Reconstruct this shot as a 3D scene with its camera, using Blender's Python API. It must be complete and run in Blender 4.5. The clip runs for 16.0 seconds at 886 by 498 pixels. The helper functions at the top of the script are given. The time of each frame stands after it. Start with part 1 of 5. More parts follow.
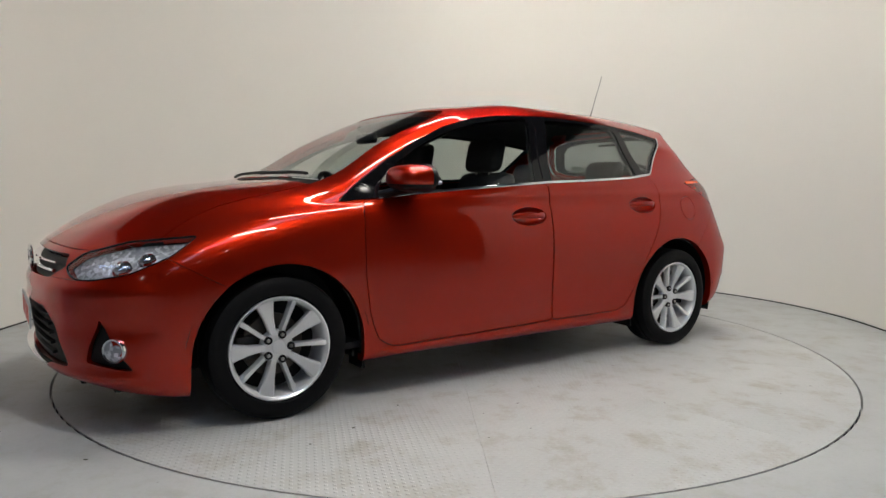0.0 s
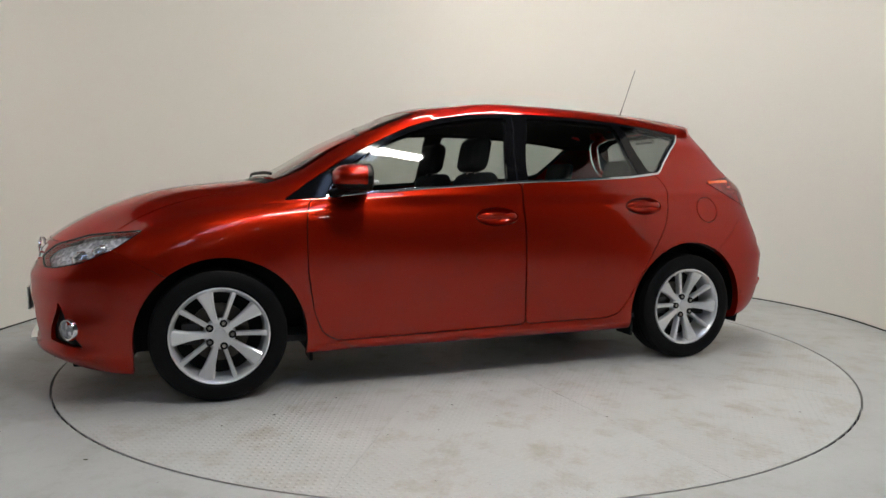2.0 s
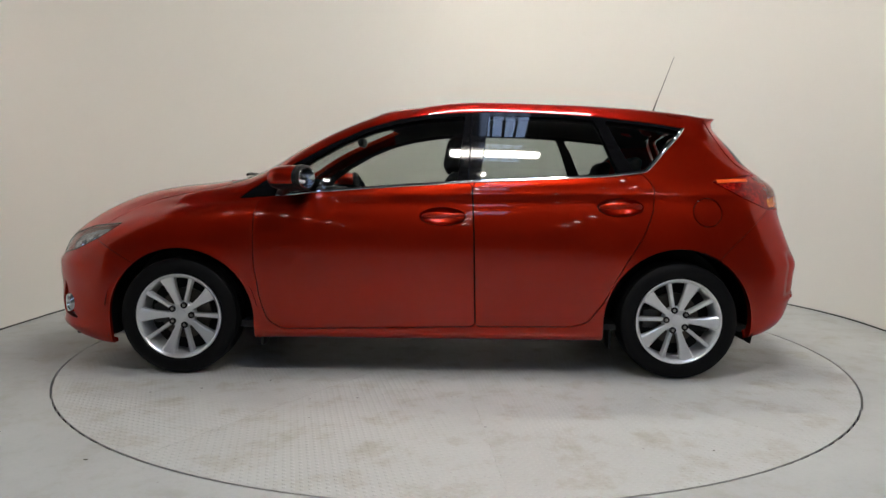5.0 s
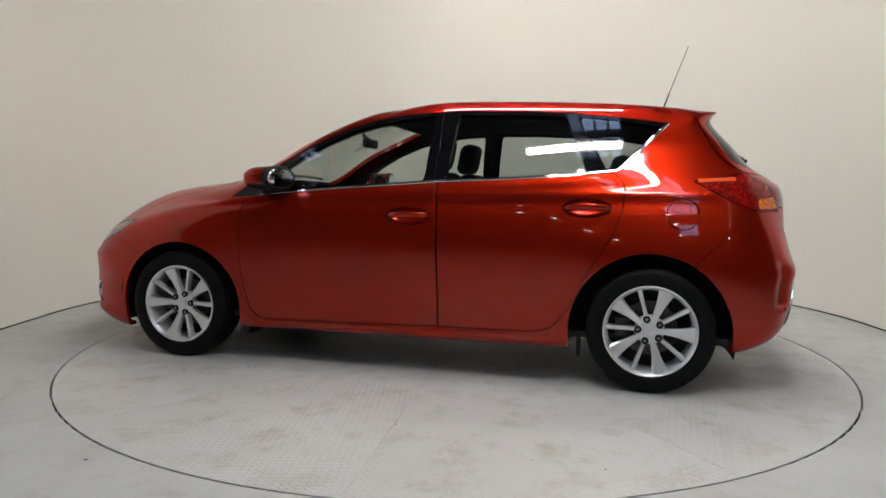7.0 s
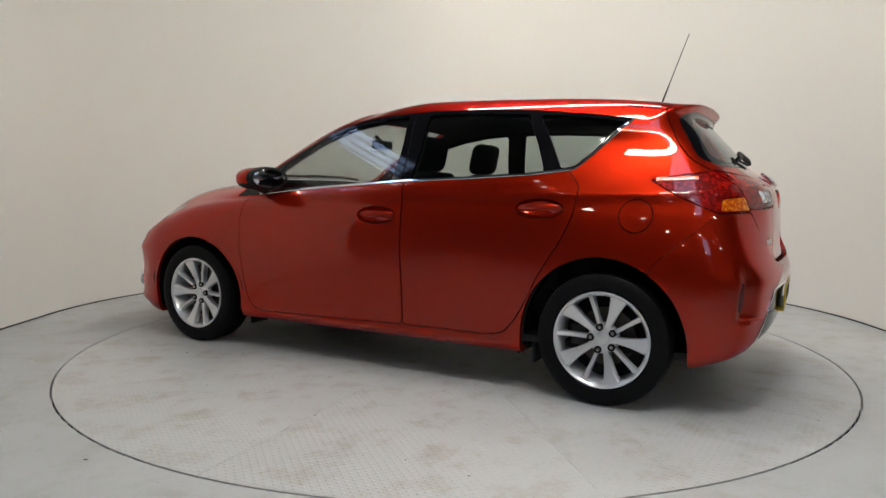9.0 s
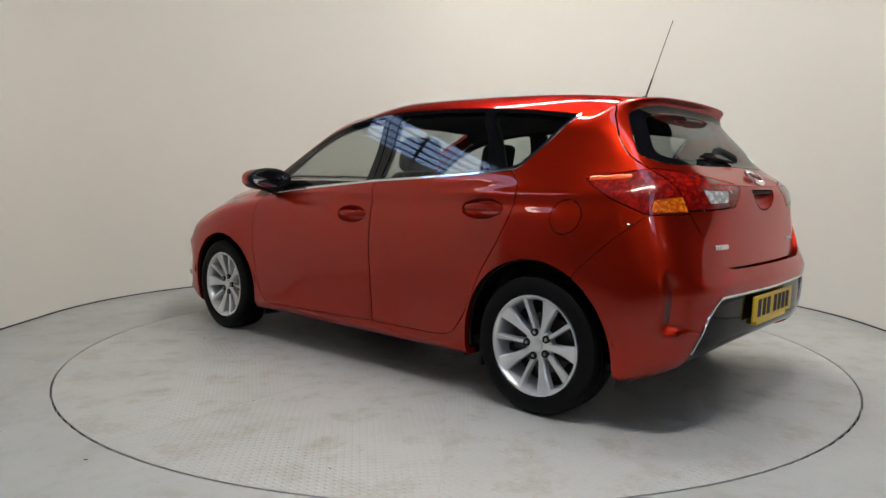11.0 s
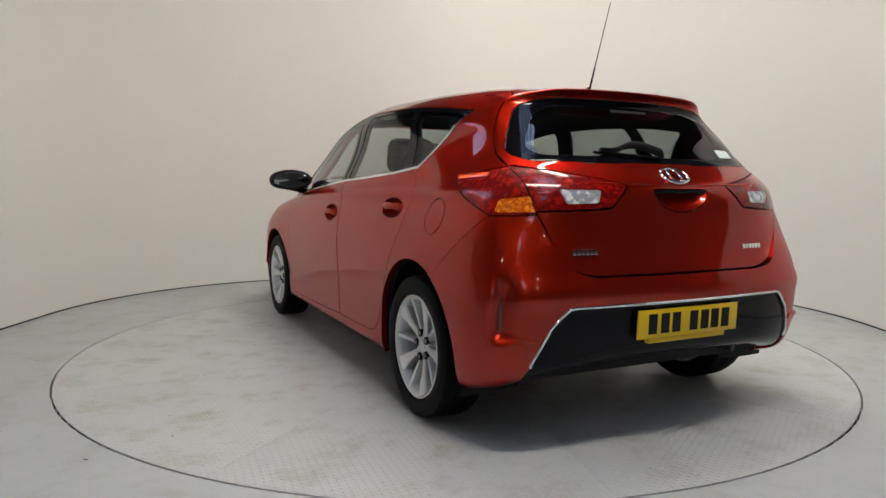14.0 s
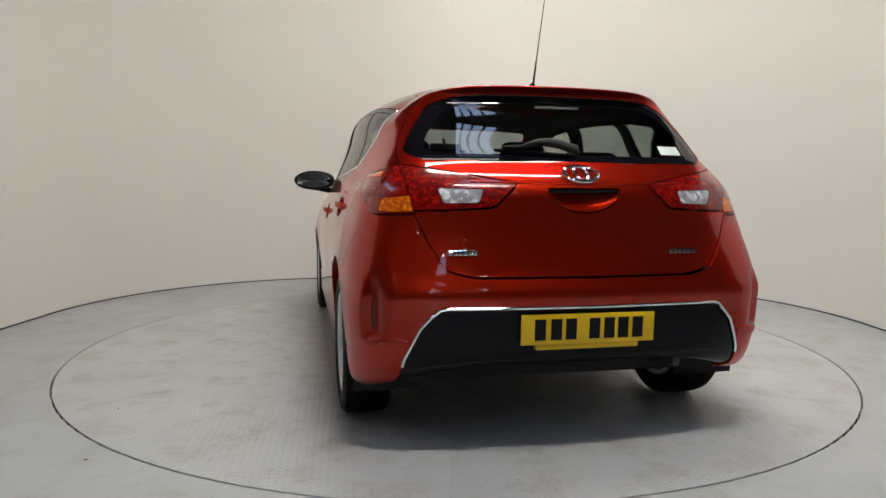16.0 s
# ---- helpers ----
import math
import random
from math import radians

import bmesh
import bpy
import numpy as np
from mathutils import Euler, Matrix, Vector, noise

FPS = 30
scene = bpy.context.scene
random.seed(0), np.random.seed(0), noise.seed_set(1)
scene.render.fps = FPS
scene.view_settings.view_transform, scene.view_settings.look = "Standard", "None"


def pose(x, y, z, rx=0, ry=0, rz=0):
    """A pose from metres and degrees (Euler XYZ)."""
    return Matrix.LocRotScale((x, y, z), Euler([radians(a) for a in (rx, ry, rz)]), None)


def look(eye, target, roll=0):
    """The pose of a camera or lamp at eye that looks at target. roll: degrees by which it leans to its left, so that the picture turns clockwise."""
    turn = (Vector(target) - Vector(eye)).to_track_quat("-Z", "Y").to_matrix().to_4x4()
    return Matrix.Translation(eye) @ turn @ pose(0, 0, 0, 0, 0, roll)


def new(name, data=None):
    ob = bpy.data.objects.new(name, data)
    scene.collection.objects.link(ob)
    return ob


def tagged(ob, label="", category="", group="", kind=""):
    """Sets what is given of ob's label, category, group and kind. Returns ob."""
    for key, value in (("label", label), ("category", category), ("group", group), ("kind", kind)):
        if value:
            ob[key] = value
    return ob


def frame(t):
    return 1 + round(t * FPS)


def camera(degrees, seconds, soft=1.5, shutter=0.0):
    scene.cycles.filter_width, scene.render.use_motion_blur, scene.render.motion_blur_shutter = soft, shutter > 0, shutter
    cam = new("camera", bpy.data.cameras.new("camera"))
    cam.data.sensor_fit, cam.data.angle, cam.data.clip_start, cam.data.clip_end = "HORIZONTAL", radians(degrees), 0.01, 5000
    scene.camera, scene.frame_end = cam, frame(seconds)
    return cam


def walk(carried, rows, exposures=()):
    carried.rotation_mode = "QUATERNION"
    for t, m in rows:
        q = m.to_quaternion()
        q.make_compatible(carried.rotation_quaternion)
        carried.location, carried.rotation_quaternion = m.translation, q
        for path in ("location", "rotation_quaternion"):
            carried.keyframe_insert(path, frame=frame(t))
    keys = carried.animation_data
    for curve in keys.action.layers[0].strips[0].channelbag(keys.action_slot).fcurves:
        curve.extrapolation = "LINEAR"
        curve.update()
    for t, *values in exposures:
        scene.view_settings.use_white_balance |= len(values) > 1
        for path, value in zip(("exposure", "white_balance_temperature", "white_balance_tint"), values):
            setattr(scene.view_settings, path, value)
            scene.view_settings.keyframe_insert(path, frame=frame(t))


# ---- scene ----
# ---- camera ----
cam = camera(66.1, 16.0, soft=1.5)
EYE = Vector((0.0, -4.272, 0.9894))


def eye_pose(pitch, yaw, roll):
    p, y = radians(pitch), radians(yaw)
    ahead = Vector((math.sin(y) * math.cos(p), math.cos(y) * math.cos(p), -math.sin(p)))
    return look(EYE, EYE + ahead, roll)


STILL = eye_pose(5.21, -0.931, 0.52)
walk(cam, [(0, STILL), (16, STILL)])

# ---- turning ----
TURN_START, TURN_RATE = 215.197, -6.99186        # degrees, degrees per second
CAR_AT = (0.1367, -0.0640)                       # the car's middle on the turntable
DISC_R = 2.225


def turn(t):
    return TURN_START + TURN_RATE * t


# ---- light ----
world = bpy.data.worlds.new("hall_air")
scene.world = world
world.use_nodes = True
world.node_tree.nodes["Background"].inputs[0].default_value = (0.62, 0.72, 0.9, 1)
world.node_tree.nodes["Background"].inputs[1].default_value = 0.15
scene.view_settings.exposure = 0.13


# strip lamps: place, length, turn, kind
STRIPS = [((0.45, -2.72, 3.6), 1.3, 0, 0.7), ((0.50, 1.1, 4.2), 2.2, 0, 1.0), ((0.35, -0.5, 4.2), 2.2, 0, 1.0), ((-3.65, -1.6, 3.35), 0.8, 90, 0.5)]

# ---- materials ----
def mat(name, colour, rough=0.5, metal=0.0, **more):
    m = bpy.data.materials.new(name)
    m.use_nodes = True
    b = m.node_tree.nodes["Principled BSDF"]
    b.inputs["Base Color"].default_value = (*colour, 1)
    b.inputs["Roughness"].default_value = rough
    b.inputs["Metallic"].default_value = metal
    for key, value in more.items():
        b.inputs[key.replace("_", " ")].default_value = value
    return m


def link(m, a, b):
    m.node_tree.links.new(a, b)


def noise_node(m, scale, detail=4, rough=0.6, stretch=(1, 1, 1)):
    n = m.node_tree.nodes
    tc, mp, no = n.new("ShaderNodeTexCoord"), n.new("ShaderNodeMapping"), n.new("ShaderNodeTexNoise")
    mp.inputs["Scale"].default_value = stretch
    no.inputs["Scale"].default_value, no.inputs["Detail"].default_value, no.inputs["Roughness"].default_value = scale, detail, rough
    link(m, tc.outputs["Object"], mp.inputs["Vector"])
    link(m, mp.outputs["Vector"], no.inputs["Vector"])
    return no


def ramp(m, src, stops):
    r = m.node_tree.nodes.new("ShaderNodeValToRGB")
    while len(r.color_ramp.elements) < len(stops):
        r.color_ramp.elements.new(0.5)
    for e, (p, c) in zip(r.color_ramp.elements, stops):
        e.position, e.color = p, (*c, 1) if len(c) == 3 else c
    link(m, src, r.inputs[0])
    return r


def bump(m, src, strength, dist=0.01):
    b = m.node_tree.nodes.new("ShaderNodeBump")
    b.inputs["Strength"].default_value, b.inputs["Distance"].default_value = strength, dist
    link(m, src, b.inputs["Height"])
    link(m, b.outputs[0], m.node_tree.nodes["Principled BSDF"].inputs["Normal"])
    return b


def mixed(m, fac, a, b):
    x = m.node_tree.nodes.new("ShaderNodeMix")
    x.data_type, x.blend_type = "RGBA", "MIX"
    if isinstance(fac, float):
        x.inputs[0].default_value = fac
    else:
        link(m, fac, x.inputs[0])
    for i, c in ((6, a), (7, b)):
        if isinstance(c, tuple):
            x.inputs[i].default_value = (*c, 1)
        else:
            link(m, c, x.inputs[i])
    return x.outputs[2]


def glow(name, colour, strength):
    m = mat(name, (0.8, 0.8, 0.8), 0.4)
    b = m.node_tree.nodes["Principled BSDF"]
    b.inputs["Emission Color"].default_value = (*colour, 1)
    b.inputs["Emission Strength"].default_value = strength
    return m


def pane(name, tint, gloss=0.02):
    """Thin glass: clear with a tint, and a mirror coat by Fresnel."""
    m = bpy.data.materials.new(name)
    m.use_nodes = True
    n = m.node_tree.nodes
    n.clear()
    out, mix, tr, gl, lw, pw, ml = (n.new("ShaderNode" + k) for k in ("OutputMaterial", "MixShader", "BsdfTransparent", "BsdfGlossy", "LayerWeight", "Math", "Math"))
    tr.inputs[0].default_value = (*tint, 1)
    gl.inputs["Roughness"].default_value = gloss
    lw.inputs[0].default_value = 0.5
    pw.operation, ml.operation = "POWER", "MULTIPLY_ADD"
    pw.inputs[1].default_value, ml.inputs[1].default_value, ml.inputs[2].default_value = 5.0, 0.93, 0.07
    link(m, lw.outputs["Facing"], pw.inputs[0])
    link(m, pw.outputs[0], ml.inputs[0])
    link(m, ml.outputs[0], mix.inputs[0])
    link(m, tr.outputs[0], mix.inputs[1])
    link(m, gl.outputs[0], mix.inputs[2])
    link(m, mix.outputs[0], out.inputs[0])
    return m


def paint_material():
    m = mat("red_metallic_paint", (0.36, 0.012, 0.006), 0.34, 0.82, Specular_IOR_Level=0.1, Specular_Tint=(1.0, 0.22, 0.12, 1), Coat_Weight=1.0, Coat_Roughness=0.004, Coat_IOR=1.42)
    b = m.node_tree.nodes["Principled BSDF"]
    flake = noise_node(m, 900, 2)
    large = noise_node(m, 3, 3)
    tone = mixed(m, flake.outputs[0], (0.295, 0.0105, 0.0022), (0.415, 0.0175, 0.0034))
    link(m, mixed(m, ramp(m, large.outputs[0], [(0.4, (0, 0, 0)), (0.7, (0.25, 0.25, 0.25))]).outputs[0], tone, (0.305, 0.0125, 0.0028)), b.inputs["Base Color"])
    return m


def floor_material(name, base, dirt, plate):
    m = mat(name, base, 0.42)
    b = m.node_tree.nodes["Principled BSDF"]
    big, mid, fine = noise_node(m, 0.9, 5), noise_node(m, 5, 6, 0.7), noise_node(m, 60, 3)
    c = mixed(m, ramp(m, big.outputs[0], [(0.35, (0, 0, 0)), (0.75, (1, 1, 1))]).outputs[0], base, tuple(v * 0.86 for v in base))
    c = mixed(m, ramp(m, mid.outputs[0], [(0.51, (0, 0, 0)), (0.70, (0.7, 0.7, 0.7))]).outputs[0], c, dirt)
    c = mixed(m, ramp(m, fine.outputs[0], [(0.5, (0, 0, 0)), (0.8, (0.25, 0.25, 0.25))]).outputs[0], c, tuple(v * 0.7 for v in base))
    speck = noise_node(m, 17, 2)
    c = mixed(m, ramp(m, speck.outputs[0], [(0.72, (0, 0, 0)), (0.78, (0.5, 0.5, 0.5))]).outputs[0], c, tuple(v * 0.45 for v in dirt))
    link(m, c, b.inputs["Base Color"])
    link(m, ramp(m, mid.outputs[0], [(0.3, (0.34, 0.34, 0.34)), (0.7, (0.55, 0.55, 0.55))]).outputs[0], b.inputs["Roughness"])
    if plate:
        n = m.node_tree.nodes
        tc = n.new("ShaderNodeTexCoord")
        waves = []
        for angle in (45, -45):
            mp, wv = n.new("ShaderNodeMapping"), n.new("ShaderNodeTexWave")
            mp.inputs["Rotation"].default_value = (0, 0, radians(angle))
            wv.inputs["Scale"].default_value = 11.0
            link(m, tc.outputs["Object"], mp.inputs["Vector"])
            link(m, mp.outputs["Vector"], wv.inputs["Vector"])
            waves.append(ramp(m, wv.outputs["Fac"], [(0.55, (0, 0, 0)), (0.85, (1, 1, 1))]))
        mul = n.new("ShaderNodeMath")
        mul.operation = "MULTIPLY"
        for k in (0, 1):
            link(m, waves[k].outputs[0], mul.inputs[k])
        bump(m, mul.outputs[0], 0.55, 0.003)
    else:
        bump(m, fine.outputs[0], 0.08, 0.002)
    return m


def wall_material():
    m = mat("white_wall_paint", (0.75, 0.725, 0.68), 0.6)
    b = m.node_tree.nodes["Principled BSDF"]
    big, fine = noise_node(m, 0.6, 4), noise_node(m, 45, 4)
    link(m, mixed(m, big.outputs[0], (0.765, 0.738, 0.692), (0.725, 0.70, 0.658)), b.inputs["Base Color"])
    bump(m, fine.outputs[0], 0.04, 0.002)
    return m


def lamp_lens(name, dark, light, scale):
    """Moulded lamp: facets of two tones, the paler ones painted as sparkle, behind a smooth clear coat."""
    m = mat(name, dark, 0.25, 0.1, Specular_IOR_Level=0.15, Coat_Weight=0.7, Coat_Roughness=0.02, Coat_IOR=1.4)
    n = m.node_tree.nodes
    tc, vo = n.new("ShaderNodeTexCoord"), n.new("ShaderNodeTexVoronoi")
    vo.inputs["Scale"].default_value = scale
    link(m, tc.outputs["Object"], vo.inputs["Vector"])
    bw = n.new("ShaderNodeRGBToBW")
    link(m, vo.outputs["Color"], bw.inputs[0])
    link(m, ramp(m, bw.outputs[0], [(0.42, dark), (0.85, light)]).outputs[0], n["Principled BSDF"].inputs["Base Color"])
    bump(m, bw.outputs[0], 0.3, 0.004)
    return m


PAINT = paint_material()
BLACK_TRIM = mat("black_trim", (0.005, 0.005, 0.006), 0.06, 0.0, Specular_IOR_Level=0.25)
BLACK_GLOSS = mat("gloss_black_plastic", (0.005, 0.005, 0.007), 0.07, 0.0, Specular_IOR_Level=0.14)
BLACK_PLASTIC = mat("black_plastic", (0.006, 0.006, 0.0065), 0.5, 0.0, Specular_IOR_Level=0.2)
CHROME = mat("chrome", (0.82, 0.82, 0.84), 0.08, 1.0)
ALLOY = mat("silver_alloy", (0.70, 0.71, 0.73), 0.32, 0.55, Coat_Weight=0.6, Coat_Roughness=0.1)
DARK_METAL = mat("dark_metal", (0.08, 0.08, 0.08), 0.5, 0.8)
STEEL = mat("brake_steel", (0.4, 0.38, 0.36), 0.35, 1.0)
DISC_STEEL = mat("dark_disc_steel", (0.09, 0.08, 0.07), 0.45, 0.8)
RUBBER = mat("tyre_rubber", (0.0035, 0.0035, 0.004), 0.6, 0.0, Specular_IOR_Level=0.14)
bump(RUBBER, noise_node(RUBBER, 90, 4).outputs[0], 0.15, 0.002)
FABRIC = mat("dark_seat_fabric", (0.008, 0.008, 0.009), 0.9)
bump(FABRIC, noise_node(FABRIC, 260, 3).outputs[0], 0.4, 0.002)
LINING = mat("dark_lining", (0.010, 0.010, 0.011), 0.8)
HEADLINING = mat("grey_headlining", (0.06, 0.06, 0.06), 0.9)
GLASS = pane("clear_car_glass", (0.72, 0.76, 0.74))
GLASS_TINT = pane("tinted_car_glass", (0.62, 0.67, 0.65))
BACK_TINT = pane("dark_back_glass", (0.42, 0.46, 0.45))
# bright colour stands for light gleaming in the tail lamp
GLEAM_BAR = mat("orange_red_gleam", (0.95, 0.11, 0.02), 0.2, 0.0, Coat_Weight=1.0)
LENS_CLEAR = pane("clear_lens", (0.9, 0.92, 0.95))
RED_LENS = lamp_lens("red_lamp_lens", (0.15, 0.002, 0.0015), (0.36, 0.007, 0.003), 80)
AMBER_LENS = lamp_lens("amber_lamp_lens", (0.55, 0.08, 0.004), (0.95, 0.28, 0.012), 110)
WHITE_LENS = lamp_lens("white_lamp_lens", (0.35, 0.35, 0.37), (0.85, 0.85, 0.88), 60)
REFLECTOR = lamp_lens("headlamp_reflector", (0.42, 0.42, 0.43), (0.95, 0.95, 0.97), 75)
PLATE_YELLOW = mat("yellow_plate", (0.78, 0.50, 0.01), 0.35)
PLATE_WHITE = mat("white_plate", (0.75, 0.75, 0.72), 0.35)
PLATE_RED = mat("red_plate_print", (0.62, 0.05, 0.04), 0.4)
DARK_RED = mat("dark_red_reflector", (0.11, 0.003, 0.003), 0.2, 0.0, Coat_Weight=0.5)
STICKER = mat("sticker", (0.7, 0.75, 0.72), 0.5)
FLOOR = floor_material("grey_painted_floor", (0.435, 0.447, 0.443), (0.36, 0.345, 0.305), False)
DISC = floor_material("grey_painted_checker_plate", (0.49, 0.496, 0.488), (0.34, 0.31, 0.25), True)
WALL = wall_material()
GRIT = mat("dirt_crumbs", (0.05, 0.042, 0.03), 0.9)
GAP = mat("dark_gap", (0.015, 0.015, 0.015), 0.8)
CEIL = mat("hall_roof", (0.12, 0.122, 0.13), 0.8)
HALL = mat("hall_wall", (0.30, 0.295, 0.28), 0.8)
TRAY = mat("white_enamel", (0.8, 0.8, 0.8), 0.4)
TUBE = glow("lamp_diffuser", (1.0, 0.965, 0.86), 48.0)
SPOT = glow("hall_lamp_diffuser", (1.0, 0.96, 0.88), 46.0)
TUBE_DIM = glow("dim_lamp_diffuser", (1.0, 0.95, 0.86), 85.0)
TUBE_SIDE = glow("side_lamp_diffuser", (1.0, 0.95, 0.85), 14.0)
ROOF_LIGHT = glow("daylight_panel", (0.45, 0.62, 1.0), 4.3)


# ---- mesh helpers ----
def mesh_of(name, bm, material, smooth=True):
    me = bpy.data.meshes.new(name)
    bm.to_mesh(me)
    bm.free()
    for m in material if isinstance(material, (list, tuple)) else [material]:
        me.materials.append(m)
    if smooth:
        me.polygons.foreach_set("use_smooth", [True] * len(me.polygons))
    return me


def part(name, bm, material, parent=None, label="", smooth=True, at=None, sharp=35):
    me = mesh_of(name, bm, material, smooth)
    if smooth and sharp:
        me.set_sharp_from_angle(angle=radians(sharp))
    ob = new(name, me)
    if parent is not None:
        ob.parent = parent
    if at is not None:
        ob.matrix_local = at
    return tagged(ob, label) if label else ob


def box(bm, lo, hi, bevel=0.0):
    made = bmesh.ops.create_cube(bm, size=1.0)["verts"]
    for v in made:
        v.co = Vector([(a + b) / 2 + c * (b - a) for a, b, c in zip(lo, hi, v.co)])
    if bevel:
        edges = list({e for v in made for e in v.link_edges})
        bmesh.ops.bevel(bm, geom=edges, offset=bevel, segments=2, affect="EDGES", profile=0.6)
    return bm


def lathe(bm, profile, n=48, axis="Y", closed=True):
    """Turn a profile of (radius, along) round an axis."""
    rings = []
    for k in range(n):
        a = 2 * math.pi * k / n
        c, s = math.cos(a), math.sin(a)
        ring = []
        for r, h in profile:
            ring.append(bm.verts.new((r * c, h, r * s) if axis == "Y" else ((r * c, r * s, h) if axis == "Z" else (h, r * c, r * s))))
        rings.append(ring)
    m = len(profile)
    for k in range(n):
        a, b = rings[k], rings[(k + 1) % n]
        for i in range(m if closed else m - 1):
            j = (i + 1) % m
            bm.faces.new((a[i], a[j], b[j], b[i]))
    bmesh.ops.recalc_face_normals(bm, faces=bm.faces)
    return bm


def tube(bm, points, r, n=8, taper=1.0):
    """A round bar along points."""
    pts = [Vector(p) for p in points]
    rings = []
    for i, p in enumerate(pts):
        d = (pts[min(i + 1, len(pts) - 1)] - pts[max(i - 1, 0)]).normalized()
        a = d.orthogonal().normalized()
        b = d.cross(a)
        q = r * (1 + (taper - 1) * i / max(1, len(pts) - 1))
        rings.append([bm.verts.new(p + q * (math.cos(2 * math.pi * k / n) * a + math.sin(2 * math.pi * k / n) * b)) for k in range(n)])
    for a, b in zip(rings, rings[1:]):
        for k in range(n):
            bm.faces.new((a[k], a[(k + 1) % n], b[(k + 1) % n], b[k]))
    bm.faces.new(rings[0][::-1])
    bm.faces.new(rings[-1])
    bmesh.ops.recalc_face_normals(bm, faces=bm.faces)
    return bm


def slab(bm, outline, y0, y1, bevel=0.0):
    """A plate: an outline in x and z, from y0 to y1."""
    a = [bm.verts.new((x, y0, z)) for x, z in outline]
    b = [bm.verts.new((x, y1, z)) for x, z in outline]
    faces = [bm.faces.new(a), bm.faces.new(b[::-1])]
    for i in range(len(a)):
        j = (i + 1) % len(a)
        faces.append(bm.faces.new((a[j], a[i], b[i], b[j])))
    bmesh.ops.recalc_face_normals(bm, faces=faces)
    if bevel:
        rim = [e for e in faces[0].edges] + [e for e in faces[1].edges]
        bmesh.ops.bevel(bm, geom=rim, offset=bevel, segments=2, affect="EDGES", profile=0.6)
    return bm


# ---- the studio ----
def wall_line(n=20):
    """The plan of the curved studio wall: two straight sides, round corners, a straight back."""
    half, back, r = 3.06, 3.04, 2.28
    pts = [(-half, -1.78), (-half, -1.0)]
    for k in range(n + 1):
        a = math.pi - math.pi / 2 * k / n
        pts.append((-half + r + r * math.cos(a), back - r + r * math.sin(a)))
    pts += [(-x, y) for x, y in reversed(pts)]
    return pts


def build_wall():
    bm = bmesh.new()
    pts = wall_line(28)
    inner, outer = [], []
    height, thick = 3.0, 0.12
    for i, (x, y) in enumerate(pts):
        a, b = Vector(pts[max(i - 1, 0)]), Vector(pts[min(i + 1, len(pts) - 1)])
        d = (b - a).normalized()
        o = Vector((-d.y, d.x))
        inner.append([bm.verts.new((x, y, z)) for z in (0.0, 1.05, 2.1, height)])
        outer.append([bm.verts.new((x + o.x * thick, y + o.y * thick, z)) for z in (0.0, 1.05, 2.1, height)])
    for i in range(len(pts) - 1):
        for k in range(3):
            bm.faces.new((inner[i][k], inner[i][k + 1], inner[i + 1][k + 1], inner[i + 1][k]))
            bm.faces.new((outer[i + 1][k], outer[i + 1][k + 1], outer[i][k + 1], outer[i][k]))
        bm.faces.new((inner[i][3], outer[i][3], outer[i + 1][3], inner[i + 1][3]))
    for i in (0, -1):
        for k in range(3):
            bm.faces.new((inner[i][k], inner[i][k + 1], outer[i][k + 1], outer[i][k]))
    bmesh.ops.recalc_face_normals(bm, faces=bm.faces)
    tagged(part("wall_studio", bm, WALL), "smooth off-white curved studio wall round the turntable", "wall", kind="structure")
    # the dark seam where wall meets floor
    bm = bmesh.new()
    rows = []
    for i, (x, y) in enumerate(pts):
        a, b = Vector(pts[max(i - 1, 0)]), Vector(pts[min(i + 1, len(pts) - 1)])
        d = (b - a).normalized()
        n = Vector((d.y, -d.x))
        rows.append([bm.verts.new((x + n.x * w, y + n.y * w, z)) for w, z in ((0.0, 0.009), (0.007, 0.006), (0.011, 0.001))])
    for a, b in zip(rows, rows[1:]):
        for k in range(2):
            bm.faces.new((a[k], a[k + 1], b[k + 1], b[k]))
    bmesh.ops.recalc_face_normals(bm, faces=bm.faces)
    tagged(part("trim", bm, GAP), "thin dark joint along the foot of the wall", "trim", kind="structure")


def build_floor():
    bm = bmesh.new()
    n = 128
    hole = [bm.verts.new(((DISC_R + 0.006) * math.cos(2 * math.pi * k / n), (DISC_R + 0.006) * math.sin(2 * math.pi * k / n), 0)) for k in range(n)]
    low = [bm.verts.new((v.co.x, v.co.y, -0.06)) for v in hole]
    outer = []
    for k in range(n):
        a = 2 * math.pi * k / n
        c, s = math.cos(a), math.sin(a)
        q = min(9.0 / max(abs(c), 1e-6), (6.0 if s > 0 else 22.0) / max(abs(s), 1e-6))
        outer.append(bm.verts.new((q * c, q * s, 0)))
    for k in range(n):
        j = (k + 1) % n
        bm.faces.new((hole[k], outer[k], outer[j], hole[j]))
        bm.faces.new((hole[j], low[j], low[k], hole[k]))
    bm.faces.new(low)
    for x, y in ((9, 6), (-9, 6), (9, -22), (-9, -22)):
        near = sorted(outer, key=lambda v: (v.co.x - x) ** 2 + (v.co.y - y) ** 2)[:2]
        bm.faces.new((near[0], near[1], bm.verts.new((x, y, 0))))
    bmesh.ops.recalc_face_normals(bm, faces=bm.faces)
    tagged(part("floor", bm, FLOOR, smooth=False), "grey painted studio floor with light scuffs", "floor", kind="structure")


